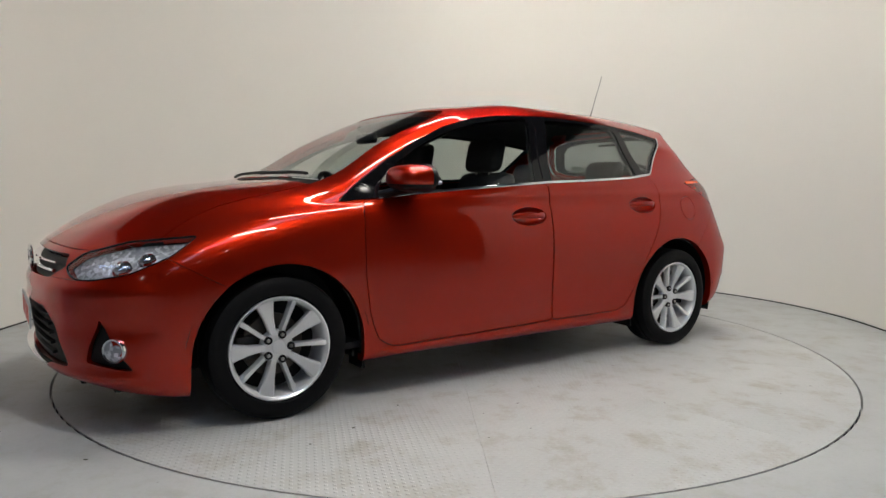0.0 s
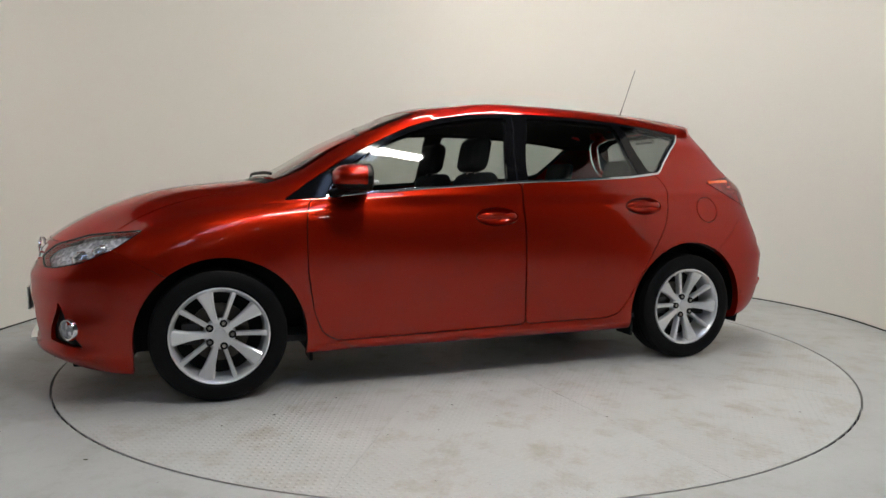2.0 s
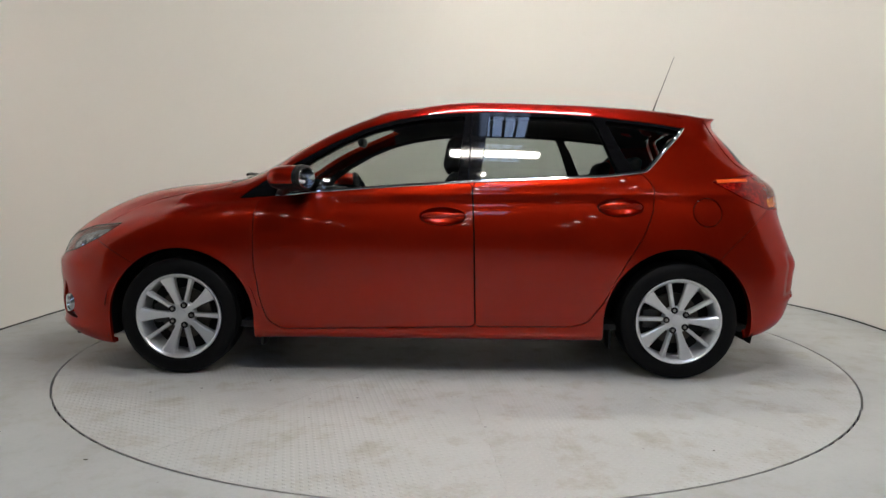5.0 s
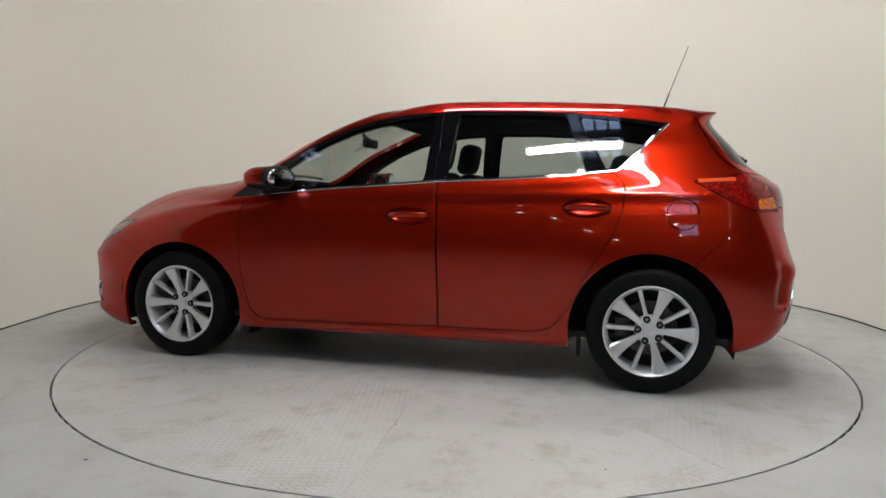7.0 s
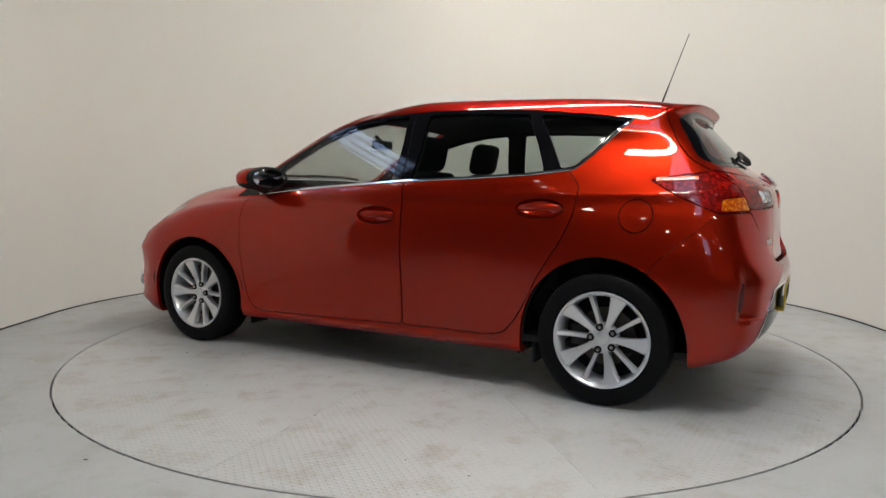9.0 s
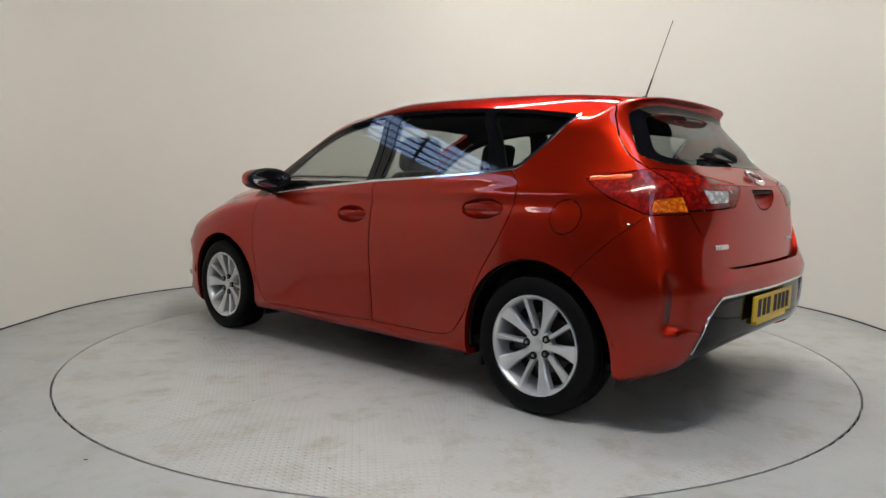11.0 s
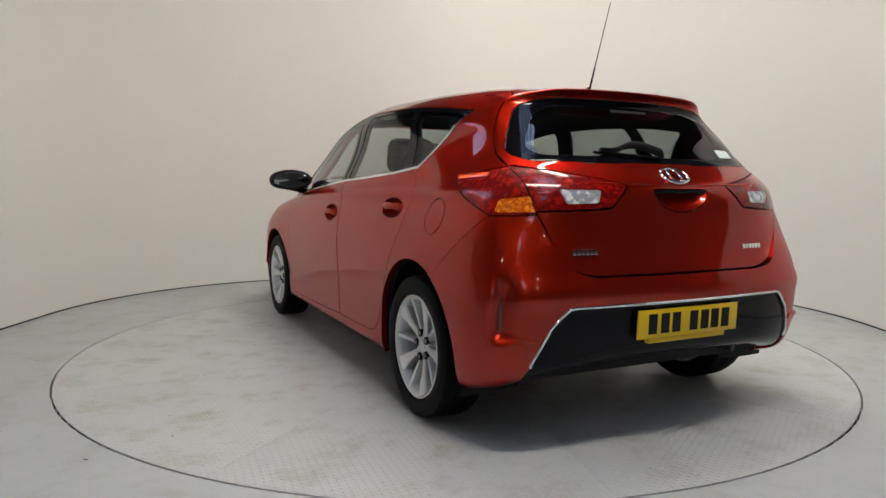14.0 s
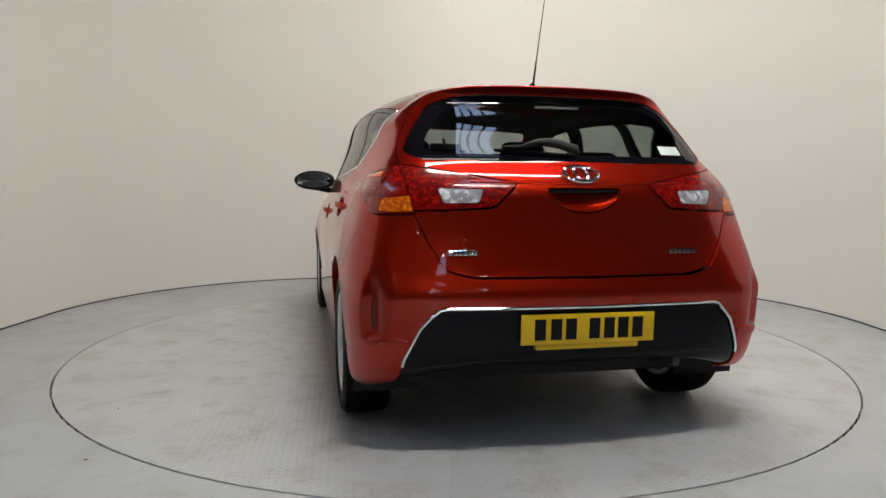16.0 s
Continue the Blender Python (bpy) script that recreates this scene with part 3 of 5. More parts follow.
REAR_BUMPER = [(-1.50, 0.05), (-1.50, 0.635), (-1.545, 0.685), (-1.765, 0.884), (-2.3, 0.884), (-2.3, 0.05)]
FRONT_BUMPER = [(1.50, 0.05), (1.50, 0.57), (1.60, 0.625), (1.735, 0.703), (1.86, 0.645), (1.985, 0.615), (2.3, 0.615), (2.3, 0.05)]
GRILLE = rounded([(-0.2, 0.712), (0.47, 0.708), (0.50, 0.66), (0.40, 0.612), (-0.2, 0.60)], 0.01, 2)
LOW_GRILLE = rounded([(-0.2, 0.50), (0.42, 0.50), (0.50, 0.42), (0.56, 0.27), (-0.2, 0.26)], 0.03, 3)
FOG = rounded([(0.705, 0.475), (0.785, 0.275), (0.65, 0.30)], 0.012, 3)


def skin_panels(bm):
    """Cut the skin into its panels. Returns lists of faces by name."""
    for poly, view in ((DLO, SIDE), (FRONT_GLASS, SIDE), (REAR_GLASS, SIDE), (QUARTER_GLASS, SIDE), (FRONT_DOOR, SIDE), (REAR_DOOR, SIDE), (FUEL, SIDE), (FRONT_ARCH, SIDE), (REAR_ARCH, SIDE), (HEAD, SIDE),
                       (HATCH, REAR), (GRIP, REAR), (TAIL_SIDE, SIDE), (AMBER, SIDE), (REVERSE, REAR), (CUPS[0], SIDE), (CUPS[1], SIDE), (REAR_BUMPER, SIDE), (FRONT_BUMPER, SIDE), (TAIL_HATCH, REAR), (BACK_GLASS, REAR), (BACK_CLEAR, REAR), (INSERT, REAR), (GRILLE, FRONT), (LOW_GRILLE, FRONT), (FOG, FRONT)):
        cut(bm, poly, view)
    nlay, ulay = bm.verts.layers.float_vector["skin_normal"], bm.verts.layers.float_vector["net"]
    sets = {}
    for f in bm.faces:
        c = f.calc_center_median()
        uv = sum((v[ulay] for v in f.verts), Vector()) / len(f.verts)
        is_in = lambda poly, view: in_view(f, poly, view, nlay)
        name = "body"
        if is_in(FRONT_ARCH, SIDE) or is_in(REAR_ARCH, SIDE) or is_in(CUPS[0], SIDE) or is_in(CUPS[1], SIDE) or (c.z < 0.3 and (inside((c.x, c.z), FRONT_ARCH) or inside((c.x, c.z), REAR_ARCH))):
            name = "gone"
        elif c.x > 0.1 and 7.08 < uv.y < 9 and uv.x < 3.0:
            name = "windscreen"
        elif c.x > 0.9 and 6.93 < uv.y <= 7.08 and uv.x < 3.0:
            name = "cowl"
        elif is_in(FRONT_GLASS, SIDE):
            name = "front_window"
        elif is_in(REAR_GLASS, SIDE):
            name = "rear_window"
        elif is_in(QUARTER_GLASS, SIDE):
            name = "quarter_window"
        elif is_in(DLO, SIDE):
            name = "window_surround"
        elif is_in(HEAD, SIDE):
            name = "headlamp"
        elif is_in(GRILLE, FRONT):
            name = "grille"
        elif is_in(LOW_GRILLE, FRONT):
            name = "lower_grille"
        elif is_in(FOG, FRONT):
            name = "fog_recess"
        elif 5.0 < uv.y <= 6.93 and uv.x < 3.0 and c.x > 0.9:
            name = "bonnet"
        elif is_in(TAIL_HATCH, REAR) and is_in(HATCH, REAR):
            name = "reversing_lamp" if is_in(REVERSE, REAR) else "hatch_lamp"
        elif is_in(BACK_GLASS, REAR):
            name = "back_window" if is_in(BACK_CLEAR, REAR) else "back_window_border"
        elif is_in(GRIP, REAR):
            name = "gone"
        elif is_in(HATCH, REAR) and c.z < 1.42:
            name = "tailgate"
        elif is_in(TAIL_SIDE, SIDE) and c.x < -1.4:
            name = "indicator_lamp" if is_in(AMBER, SIDE) else "tail_lamp"
        elif is_in(INSERT, REAR):
            name = "bumper_insert"
        elif is_in(FUEL, SIDE):
            name = "fuel_flap"
        elif is_in(FRONT_DOOR, SIDE):
            name = "front_door"
        elif is_in(REAR_DOOR, SIDE):
            name = "rear_door"
        elif inside((c.x, c.z), REAR_BUMPER):
            name = "rear_bumper"
        elif inside((c.x, c.z), FRONT_BUMPER):
            name = "front_bumper"
        sets.setdefault(name, []).append(f)
    return sets


def panel(src, faces, both, sink=0.0, rim=0.018, gap=0.002):
    """One panel out of the skin: its edge drawn back by gap, its rim turned inwards; both: with its mirror half."""
    nlay = src.verts.layers.float_vector["skin_normal"]
    bm = bmesh.new()
    mine = bm.verts.layers.float_vector.new("skin_normal")
    made = {}
    for f in faces:
        for v in f.verts:
            if v not in made:
                w = bm.verts.new(v.co)
                w[mine] = v[nlay].normalized()
                made[v] = w
        vs = [made[v] for v in f.verts]
        try:
            bm.faces.new(vs)
        except ValueError:
            pass
    mid = lambda v: abs(v.co.y) < 1e-5
    edges = [e for e in bm.edges if len(e.link_faces) == 1 and not (both and mid(e.verts[0]) and mid(e.verts[1]))]
    move = {}
    for e in edges:
        f = e.link_faces[0]
        d = (e.verts[1].co - e.verts[0].co).normalized()
        side = e.verts[0][mine].cross(d)
        if side.dot(f.calc_center_median() - e.verts[0].co) < 0:
            side = -side
        for v in e.verts:
            move.setdefault(v, []).append(side)
    for v, sides in move.items():
        s = sum(sides, Vector())
        if s.length > 1e-6:
            s = s.normalized() * gap
            if both and mid(v):
                s.y = 0
            v.co += s
    if sink:
        for v in bm.verts:
            v.co -= v[mine] * sink
    if rim:
        low = {}
        for v in move:
            w = bm.verts.new(v.co - v[mine] * rim)
            w[mine] = v[mine]
            low[v] = w
        for e in edges:
            a, b = e.verts
            lp = e.link_loops[0]
            if lp.vert is a:
                a, b = b, a
            f = bm.faces.new((a, b, low[b], low[a]))
            f.material_index = 0
            f.tag = True
    if both:
        twin = {}
        for v in list(bm.verts):
            if mid(v) and not v.is_boundary is None and abs(v.co.y) < 1e-5:
                twin[v] = v
            else:
                w = bm.verts.new((v.co.x, -v.co.y, v.co.z))
                w[mine] = Vector((v[mine].x, -v[mine].y, v[mine].z))
                twin[v] = w
        for f in list(bm.faces):
            vs = [twin[v] for v in reversed(f.verts)]
            try:
                g = bm.faces.new(vs)
                g.tag = f.tag
            except ValueError:
                pass
    return bm


def skin_part(name, bm, material, parent, label="", flip=False, glass=False):
    """Link a panel as a mesh with the skin's own normals on its face and flat ones on its rim; glass: the even curve of a side window."""
    lay = bm.verts.layers.float_vector["skin_normal"]
    if flip:
        for v in bm.verts:
            v.co.y = -v.co.y
            v[lay] = Vector((v[lay].x, -v[lay].y, v[lay].z))
        bmesh.ops.reverse_faces(bm, faces=bm.faces)
    bm.normal_update()
    if glass:
        for v in bm.verts:
            nx, nz = 0.16 * (v.co.x + 0.30), 0.41 + 0.32 * (v.co.z - 1.19)
            v[lay] = Vector((nx, (-1 if flip else 1) * math.sqrt(1 - nx * nx - nz * nz), nz))
    normals = []
    for f in bm.faces:
        for lp in f.loops:
            normals.append(tuple(f.normal) if f.tag else tuple(lp.vert[lay].normalized()))
    me = mesh_of(name, bm, material)
    me.normals_split_custom_set(normals)
    ob = new(name, me)
    ob.parent = parent
    return tagged(ob, label) if label else ob


# ---- wheels ----
def build_wheel(parent, at, outward, spin):
    """A wheel on its hub; outward: 1 on the left side, -1 on the right. Its outer face looks along +y."""
    root = new("wheel")
    root.parent = parent
    root.matrix_local = pose(*at, 0, 0, 0 if outward > 0 else 180)
    bm = bmesh.new()
    lathe(bm, [(0.222, 0.082), (0.232, 0.096), (0.262, 0.103), (0.288, 0.097), (0.300, 0.088), (0.3045, 0.070), (0.3055, 0.040), (0.3055, 0.038), (0.299, 0.037), (0.299, 0.031), (0.306, 0.030),
               (0.3065, 0.004), (0.299, 0.003), (0.299, -0.003), (0.3065, -0.004), (0.306, -0.030), (0.299, -0.031), (0.299, -0.037), (0.3055, -0.038), (0.3045, -0.070), (0.300, -0.088),
               (0.288, -0.097), (0.262, -0.103), (0.232, -0.096), (0.222, -0.082)], 72)
    part("tyre", bm, RUBBER, root, "black road tyre")
    bm = bmesh.new()
    lathe(bm, [(0.2225, 0.092), (0.2165, 0.094), (0.2095, 0.088), (0.200, 0.070), (0.198, -0.09), (0.215, -0.095), (0.222, -0.085), (0.206, -0.07), (0.206, 0.06), (0.218, 0.082)], 72)
    part("rim", bm, ALLOY, root, "silver alloy wheel rim")
    bm = bmesh.new()
    lathe(bm, [(0.0, -0.01), (0.135, -0.01), (0.135, -0.03), (0.0, -0.03)], 40, closed=False)
    part("brake_disc", bm, DISC_STEEL, root)
    bm = bmesh.new()
    lathe(bm, [(0.0, -0.045), (0.199, -0.045), (0.199, -0.06), (0.0, -0.06)], 40, closed=False)
    part("backplate", bm, BLACK_PLASTIC, root)
    # five broad and five narrow spokes in turn
    for k in range(10):
        broad = k % 2 == 0
        bm = bmesh.new()
        w0, w1, w2 = (0.015, 0.021, 0.041) if broad else (0.010, 0.0095, 0.013)
        prof = [(0.030, 0.050, w0 * 0.9), (0.075, 0.057, w0), (0.13, 0.068, w1), (0.175, 0.077, (w1 + w2) / 2), (0.211, 0.084, w2)]
        rings = []
        for r, h, w in prof:
            rings.append([bm.verts.new(p) for p in ((-w, h - 0.034, r), (-w, h - 0.005, r), (-w * 0.72, h + 0.001, r), (w * 0.72, h + 0.001, r), (w, h - 0.005, r), (w, h - 0.034, r))])
        for a, b in zip(rings, rings[1:]):
            for i in range(6):
                bm.faces.new((a[i], a[(i + 1) % 6], b[(i + 1) % 6], b[i]))
        bm.faces.new(rings[0])
        bm.faces.new(rings[-1][::-1])
        bmesh.ops.recalc_face_normals(bm, faces=bm.faces)
        bm.transform(Matrix.Rotation(radians(36 * k + spin), 4, "Y"))
        part("spoke", bm, ALLOY, root, sharp=30)
    bm = bmesh.new()
    lathe(bm, [(0.0, 0.058), (0.030, 0.058), (0.062, 0.054), (0.070, 0.046), (0.073, 0.02), (0.0, 0.02)], 40, closed=False)
    part("hub", bm, ALLOY, root)
    bm = bmesh.new()
    lathe(bm, [(0.0, 0.068), (0.020, 0.067), (0.028, 0.063), (0.030, 0.054), (0.0, 0.054)], 32, closed=False)
    part("centre_cap", bm, ALLOY, root)
    for k in range(5):
        a = radians(54 - spin + 72 * k)
        m = pose(0.055 * math.cos(a), 0, 0.055 * math.sin(a))
        bm = bmesh.new()
        lathe(bm, [(0.0085, 0.0630), (0.0170, 0.0640), (0.0175, 0.050), (0.0085, 0.050)], 16)
        part("bolt_seat", bm, BLACK_PLASTIC, root, at=m)
        bm = bmesh.new()
        lathe(bm, [(0.0, 0.068), (0.006, 0.067), (0.0085, 0.064), (0.0085, 0.05), (0.0, 0.05)], 6, closed=False)
        part("wheel_bolt", bm, STEEL, root, at=m, sharp=20)
    bm = bmesh.new()
    box(bm, (0.085, -0.055, -0.05), (0.165, 0.012, 0.05), 0.012)
    part("brake_caliper", bm, DARK_METAL, root)
    return root


# ---- small car parts ----
class Skin:
    """Finds places on the car's skin."""

    def __init__(self, bm):
        from mathutils.bvhtree import BVHTree
        self.tree = BVHTree.FromBMesh(bm)

    def side(self, x, z):
        p, n, _, _ = self.tree.ray_cast(Vector((x, 2, z)), Vector((0, -1, 0)))
        return (p, n if n.y > 0 else -n) if p else (Vector((x, 0.8, z)), Vector((0, 1, 0)))

    def rear(self, y, z):
        p, n, _, _ = self.tree.ray_cast(Vector((-4, abs(y), z)), Vector((1, 0, 0)))
        if not p:
            return Vector((-1.9, y, z)), Vector((-1, 0, 0))
        n = n if n.x < 0 else -n
        return (p, n) if y >= 0 else (Vector((p.x, -p.y, p.z)), Vector((n.x, -n.y, n.z)))

    def top(self, x, y):
        p, n, _, _ = self.tree.ray_cast(Vector((x, abs(y), 3)), Vector((0, 0, -1)))
        n = n if n.z > 0 else -n
        return (p, n) if y >= 0 else (Vector((p.x, -p.y, p.z)), Vector((n.x, -n.y, n.z)))

    def front(self, y, z):
        p, n, _, _ = self.tree.ray_cast(Vector((4, abs(y), z)), Vector((-1, 0, 0)))
        n = n if n.x > 0 else -n
        return (p, n) if y >= 0 else (Vector((p.x, -p.y, p.z)), Vector((n.x, -n.y, n.z)))


def strip(bm, places, width, proud, back=0.004):
    """A moulded strip along places (point, normal) on the skin, with a rounded section."""
    pts = [p for p, _ in places]
    rings = []
    for i, (p, n) in enumerate(places):
        d = (pts[min(i + 1, len(pts) - 1)] - pts[max(i - 1, 0)]).normalized()
        s = d.cross(n).normalized()
        rings.append([bm.verts.new(p + s * width * a + n * h) for a, h in ((-0.5, -back), (-0.5, proud * 0.5), (-0.3, proud), (0.3, proud), (0.5, proud * 0.5), (0.5, -back))])
    for a, b in zip(rings, rings[1:]):
        for k in range(6):
            bm.faces.new((a[k], a[(k + 1) % 6], b[(k + 1) % 6], b[k]))
    bm.faces.new(rings[0][::-1])
    bm.faces.new(rings[-1])
    bmesh.ops.recalc_face_normals(bm, faces=bm.faces)
    return bm


def dense(poly, step=0.03):
    out = []
    for a, b in zip(poly, poly[1:]):
        n = max(1, int((Vector(b) - Vector(a)).length / step))
        for k in range(n):
            out.append(tuple(Vector(a).lerp(Vector(b), k / n)))
    return out + [tuple(poly[-1])]


def mirrored(bm):
    for v in bm.verts:
        v.co.y = -v.co.y
    bmesh.ops.reverse_faces(bm, faces=bm.faces)
    return bm


def cup(finder, x, z, material, parent, flip):
    """The oval hollow behind a door handle."""
    bm = bmesh.new()
    n, rings = 28, []
    for r, d in ((1.0, 0.0), (0.95, 0.012), (0.82, 0.030), (0.5, 0.042), (0.0, 0.045)):
        ring = []
        for k in range(n if r else 1):
            a = 2 * math.pi * k / n
            p, q = finder.side(x + 0.118 * r * math.cos(a), z + 0.046 * r * math.sin(a))
            ring.append(bm.verts.new(p - q * d))
        rings.append(ring)
    for a, b in zip(rings, rings[1:]):
        for k in range(n):
            j = (k + 1) % n
            bm.faces.new((a[k], a[j], b[j], b[k]) if len(b) > 1 else (a[k], a[j], b[0]))
    bmesh.ops.recalc_face_normals(bm, faces=bm.faces)
    if sum(f.normal.y for f in bm.faces) < 0:
        bmesh.ops.reverse_faces(bm, faces=bm.faces)
    part("handle_recess", mirrored(bm) if flip else bm, material, parent)
    # the pull: a bowed bar with a wide rear end and a lock cap
    bm = bmesh.new()
    rings = []
    for t in [k / 14 for k in range(15)]:
        u = x + 0.108 - 0.222 * t
        p, q = finder.side(u, z + 0.003)
        h = 0.009 + 0.007 * math.sin(math.pi * min(1, t * 1.15 + 0.08)) if t < 0.78 else 0.0165
        h *= min(1, 0.55 + 6 * t, 0.6 + 6 * (1 - t))
        lift = -0.012 + 0.034 * math.sin(math.pi * min(1, max(0, t))) ** 0.55
        ring = []
        for k in range(12):
            a = 2 * math.pi * k / 12
            ring.append(bm.verts.new(p + q * (lift + 0.009 * math.sin(a)) + Vector((0, 0, h * math.cos(a)))))
        rings.append(ring)
    for a, b in zip(rings, rings[1:]):
        for k in range(12):
            bm.faces.new((a[k], a[(k + 1) % 12], b[(k + 1) % 12], b[k]))
    bm.faces.new(rings[0])
    bm.faces.new(rings[-1][::-1])
    bmesh.ops.recalc_face_normals(bm, faces=bm.faces)
    part("door_handle", mirrored(bm) if flip else bm, material, parent, "red pull handle")


def build_mirror(car, flip):
    """Door mirror: a red shell over a black base, a lamp strip, a glass to the rear."""
    side = -1 if flip else 1
    root = new("door_mirror")
    root.parent = car
    root.matrix_local = pose(0.685, side * 0.895, 1.028, 0, 0, -8 * side)
    tagged(root, "door mirror with a red shell")

    def shell(lo, hi, grow, x_back):
        bm = bmesh.new()
        n, m, rings = 28, 20, []
        for i in range(m + 1):
            v = -math.pi / 2 + math.pi * (lo + (hi - lo) * i / m)
            ring = []
            for k in range(n):
                u = 2 * math.pi * k / n
                sp = lambda c, e: math.copysign(abs(c) ** e, c)
                q = Vector((sp(math.cos(v), 0.75) * sp(math.cos(u), 0.7) * 0.095, sp(math.cos(v), 0.75) * sp(math.sin(u), 0.7) * 0.112, sp(math.sin(v), 0.75) * 0.068)) * grow
                q.x = max(q.x, x_back)
                q.z -= 0.10 * max(0.0, q.y * side) * 0.25
                ring.append(bm.verts.new(q))
            rings.append(ring)
        for a, b in zip(rings, rings[1:]):
            for k in range(n):
                bm.faces.new((a[k], a[(k + 1) % n], b[(k + 1) % n], b[k]))
        bm.faces.new(rings[0][::-1])
        bm.faces.new(rings[-1])
        bmesh.ops.remove_doubles(bm, verts=bm.verts, dist=0.0005)
        bmesh.ops.recalc_face_normals(bm, faces=bm.faces)
        return bm

    root.scale = (1.15, 1.22, 0.94)
    part("shell", shell(0.40, 1.0, 1.0, -0.062), PAINT, root, "red mirror shell", sharp=50)
    part("base", shell(0.0, 0.42, 0.985, -0.060), BLACK_PLASTIC, root, "black mirror base", sharp=50)
    bm = bmesh.new()
    tube(bm, [(0.075 - 0.0016 * k * k, side * (-0.045 + 0.013 * k), -0.012 - 0.0009 * k) for k in range(11)], 0.015, 8, 0.6)
    part("indicator_strip", bm, WHITE_LENS, root, "clear indicator strip")
    bm = bmesh.new()
    lathe(bm, [(0.0, -0.0675), (0.060, -0.067), (0.065, -0.062), (0.0, -0.062)], 28, "X", False)
    bm.transform(Matrix.Diagonal((1, 1.5, 0.88, 1)))
    back = bmesh.new()
    lathe(back, [(0.0, -0.0655), (0.068, -0.065), (0.076, -0.058), (0.077, -0.040), (0.0, -0.040)], 32, "X", False)
    back.transform(Matrix.Diagonal((1, 1.5, 0.93, 1)))
    part("mirror_frame", back, BLACK_PLASTIC, root, "black mirror frame")
    part("mirror_glass", bm, CHROME, root, "silvered mirror glass")
    bm = bmesh.new()
    tube(bm, [(0.10, side * -0.105, -0.085), (0.075, side * -0.075, -0.075), (0.04, side * -0.02, -0.058), (0.01, side * 0.04, -0.045)], 0.024, 10, 0.9)
    part("arm", bm, BLACK_PLASTIC, root, "black mirror arm")


def pad(bm, lo, hi, r=0.05, lean=0.0, base=0.0):
    """An upholstered block with well rounded edges, leaning back by lean per metre of height."""
    before = set(bm.verts)
    box(bm, lo, hi)
    edges = [e for e in bm.edges if not (set(e.verts) & before)]
    bmesh.ops.bevel(bm, geom=edges, offset=r, segments=4, affect="EDGES", profile=0.5)
    for v in bm.verts:
        if v not in before:
            v.co.x -= lean * (v.co.z - base)
    return bm


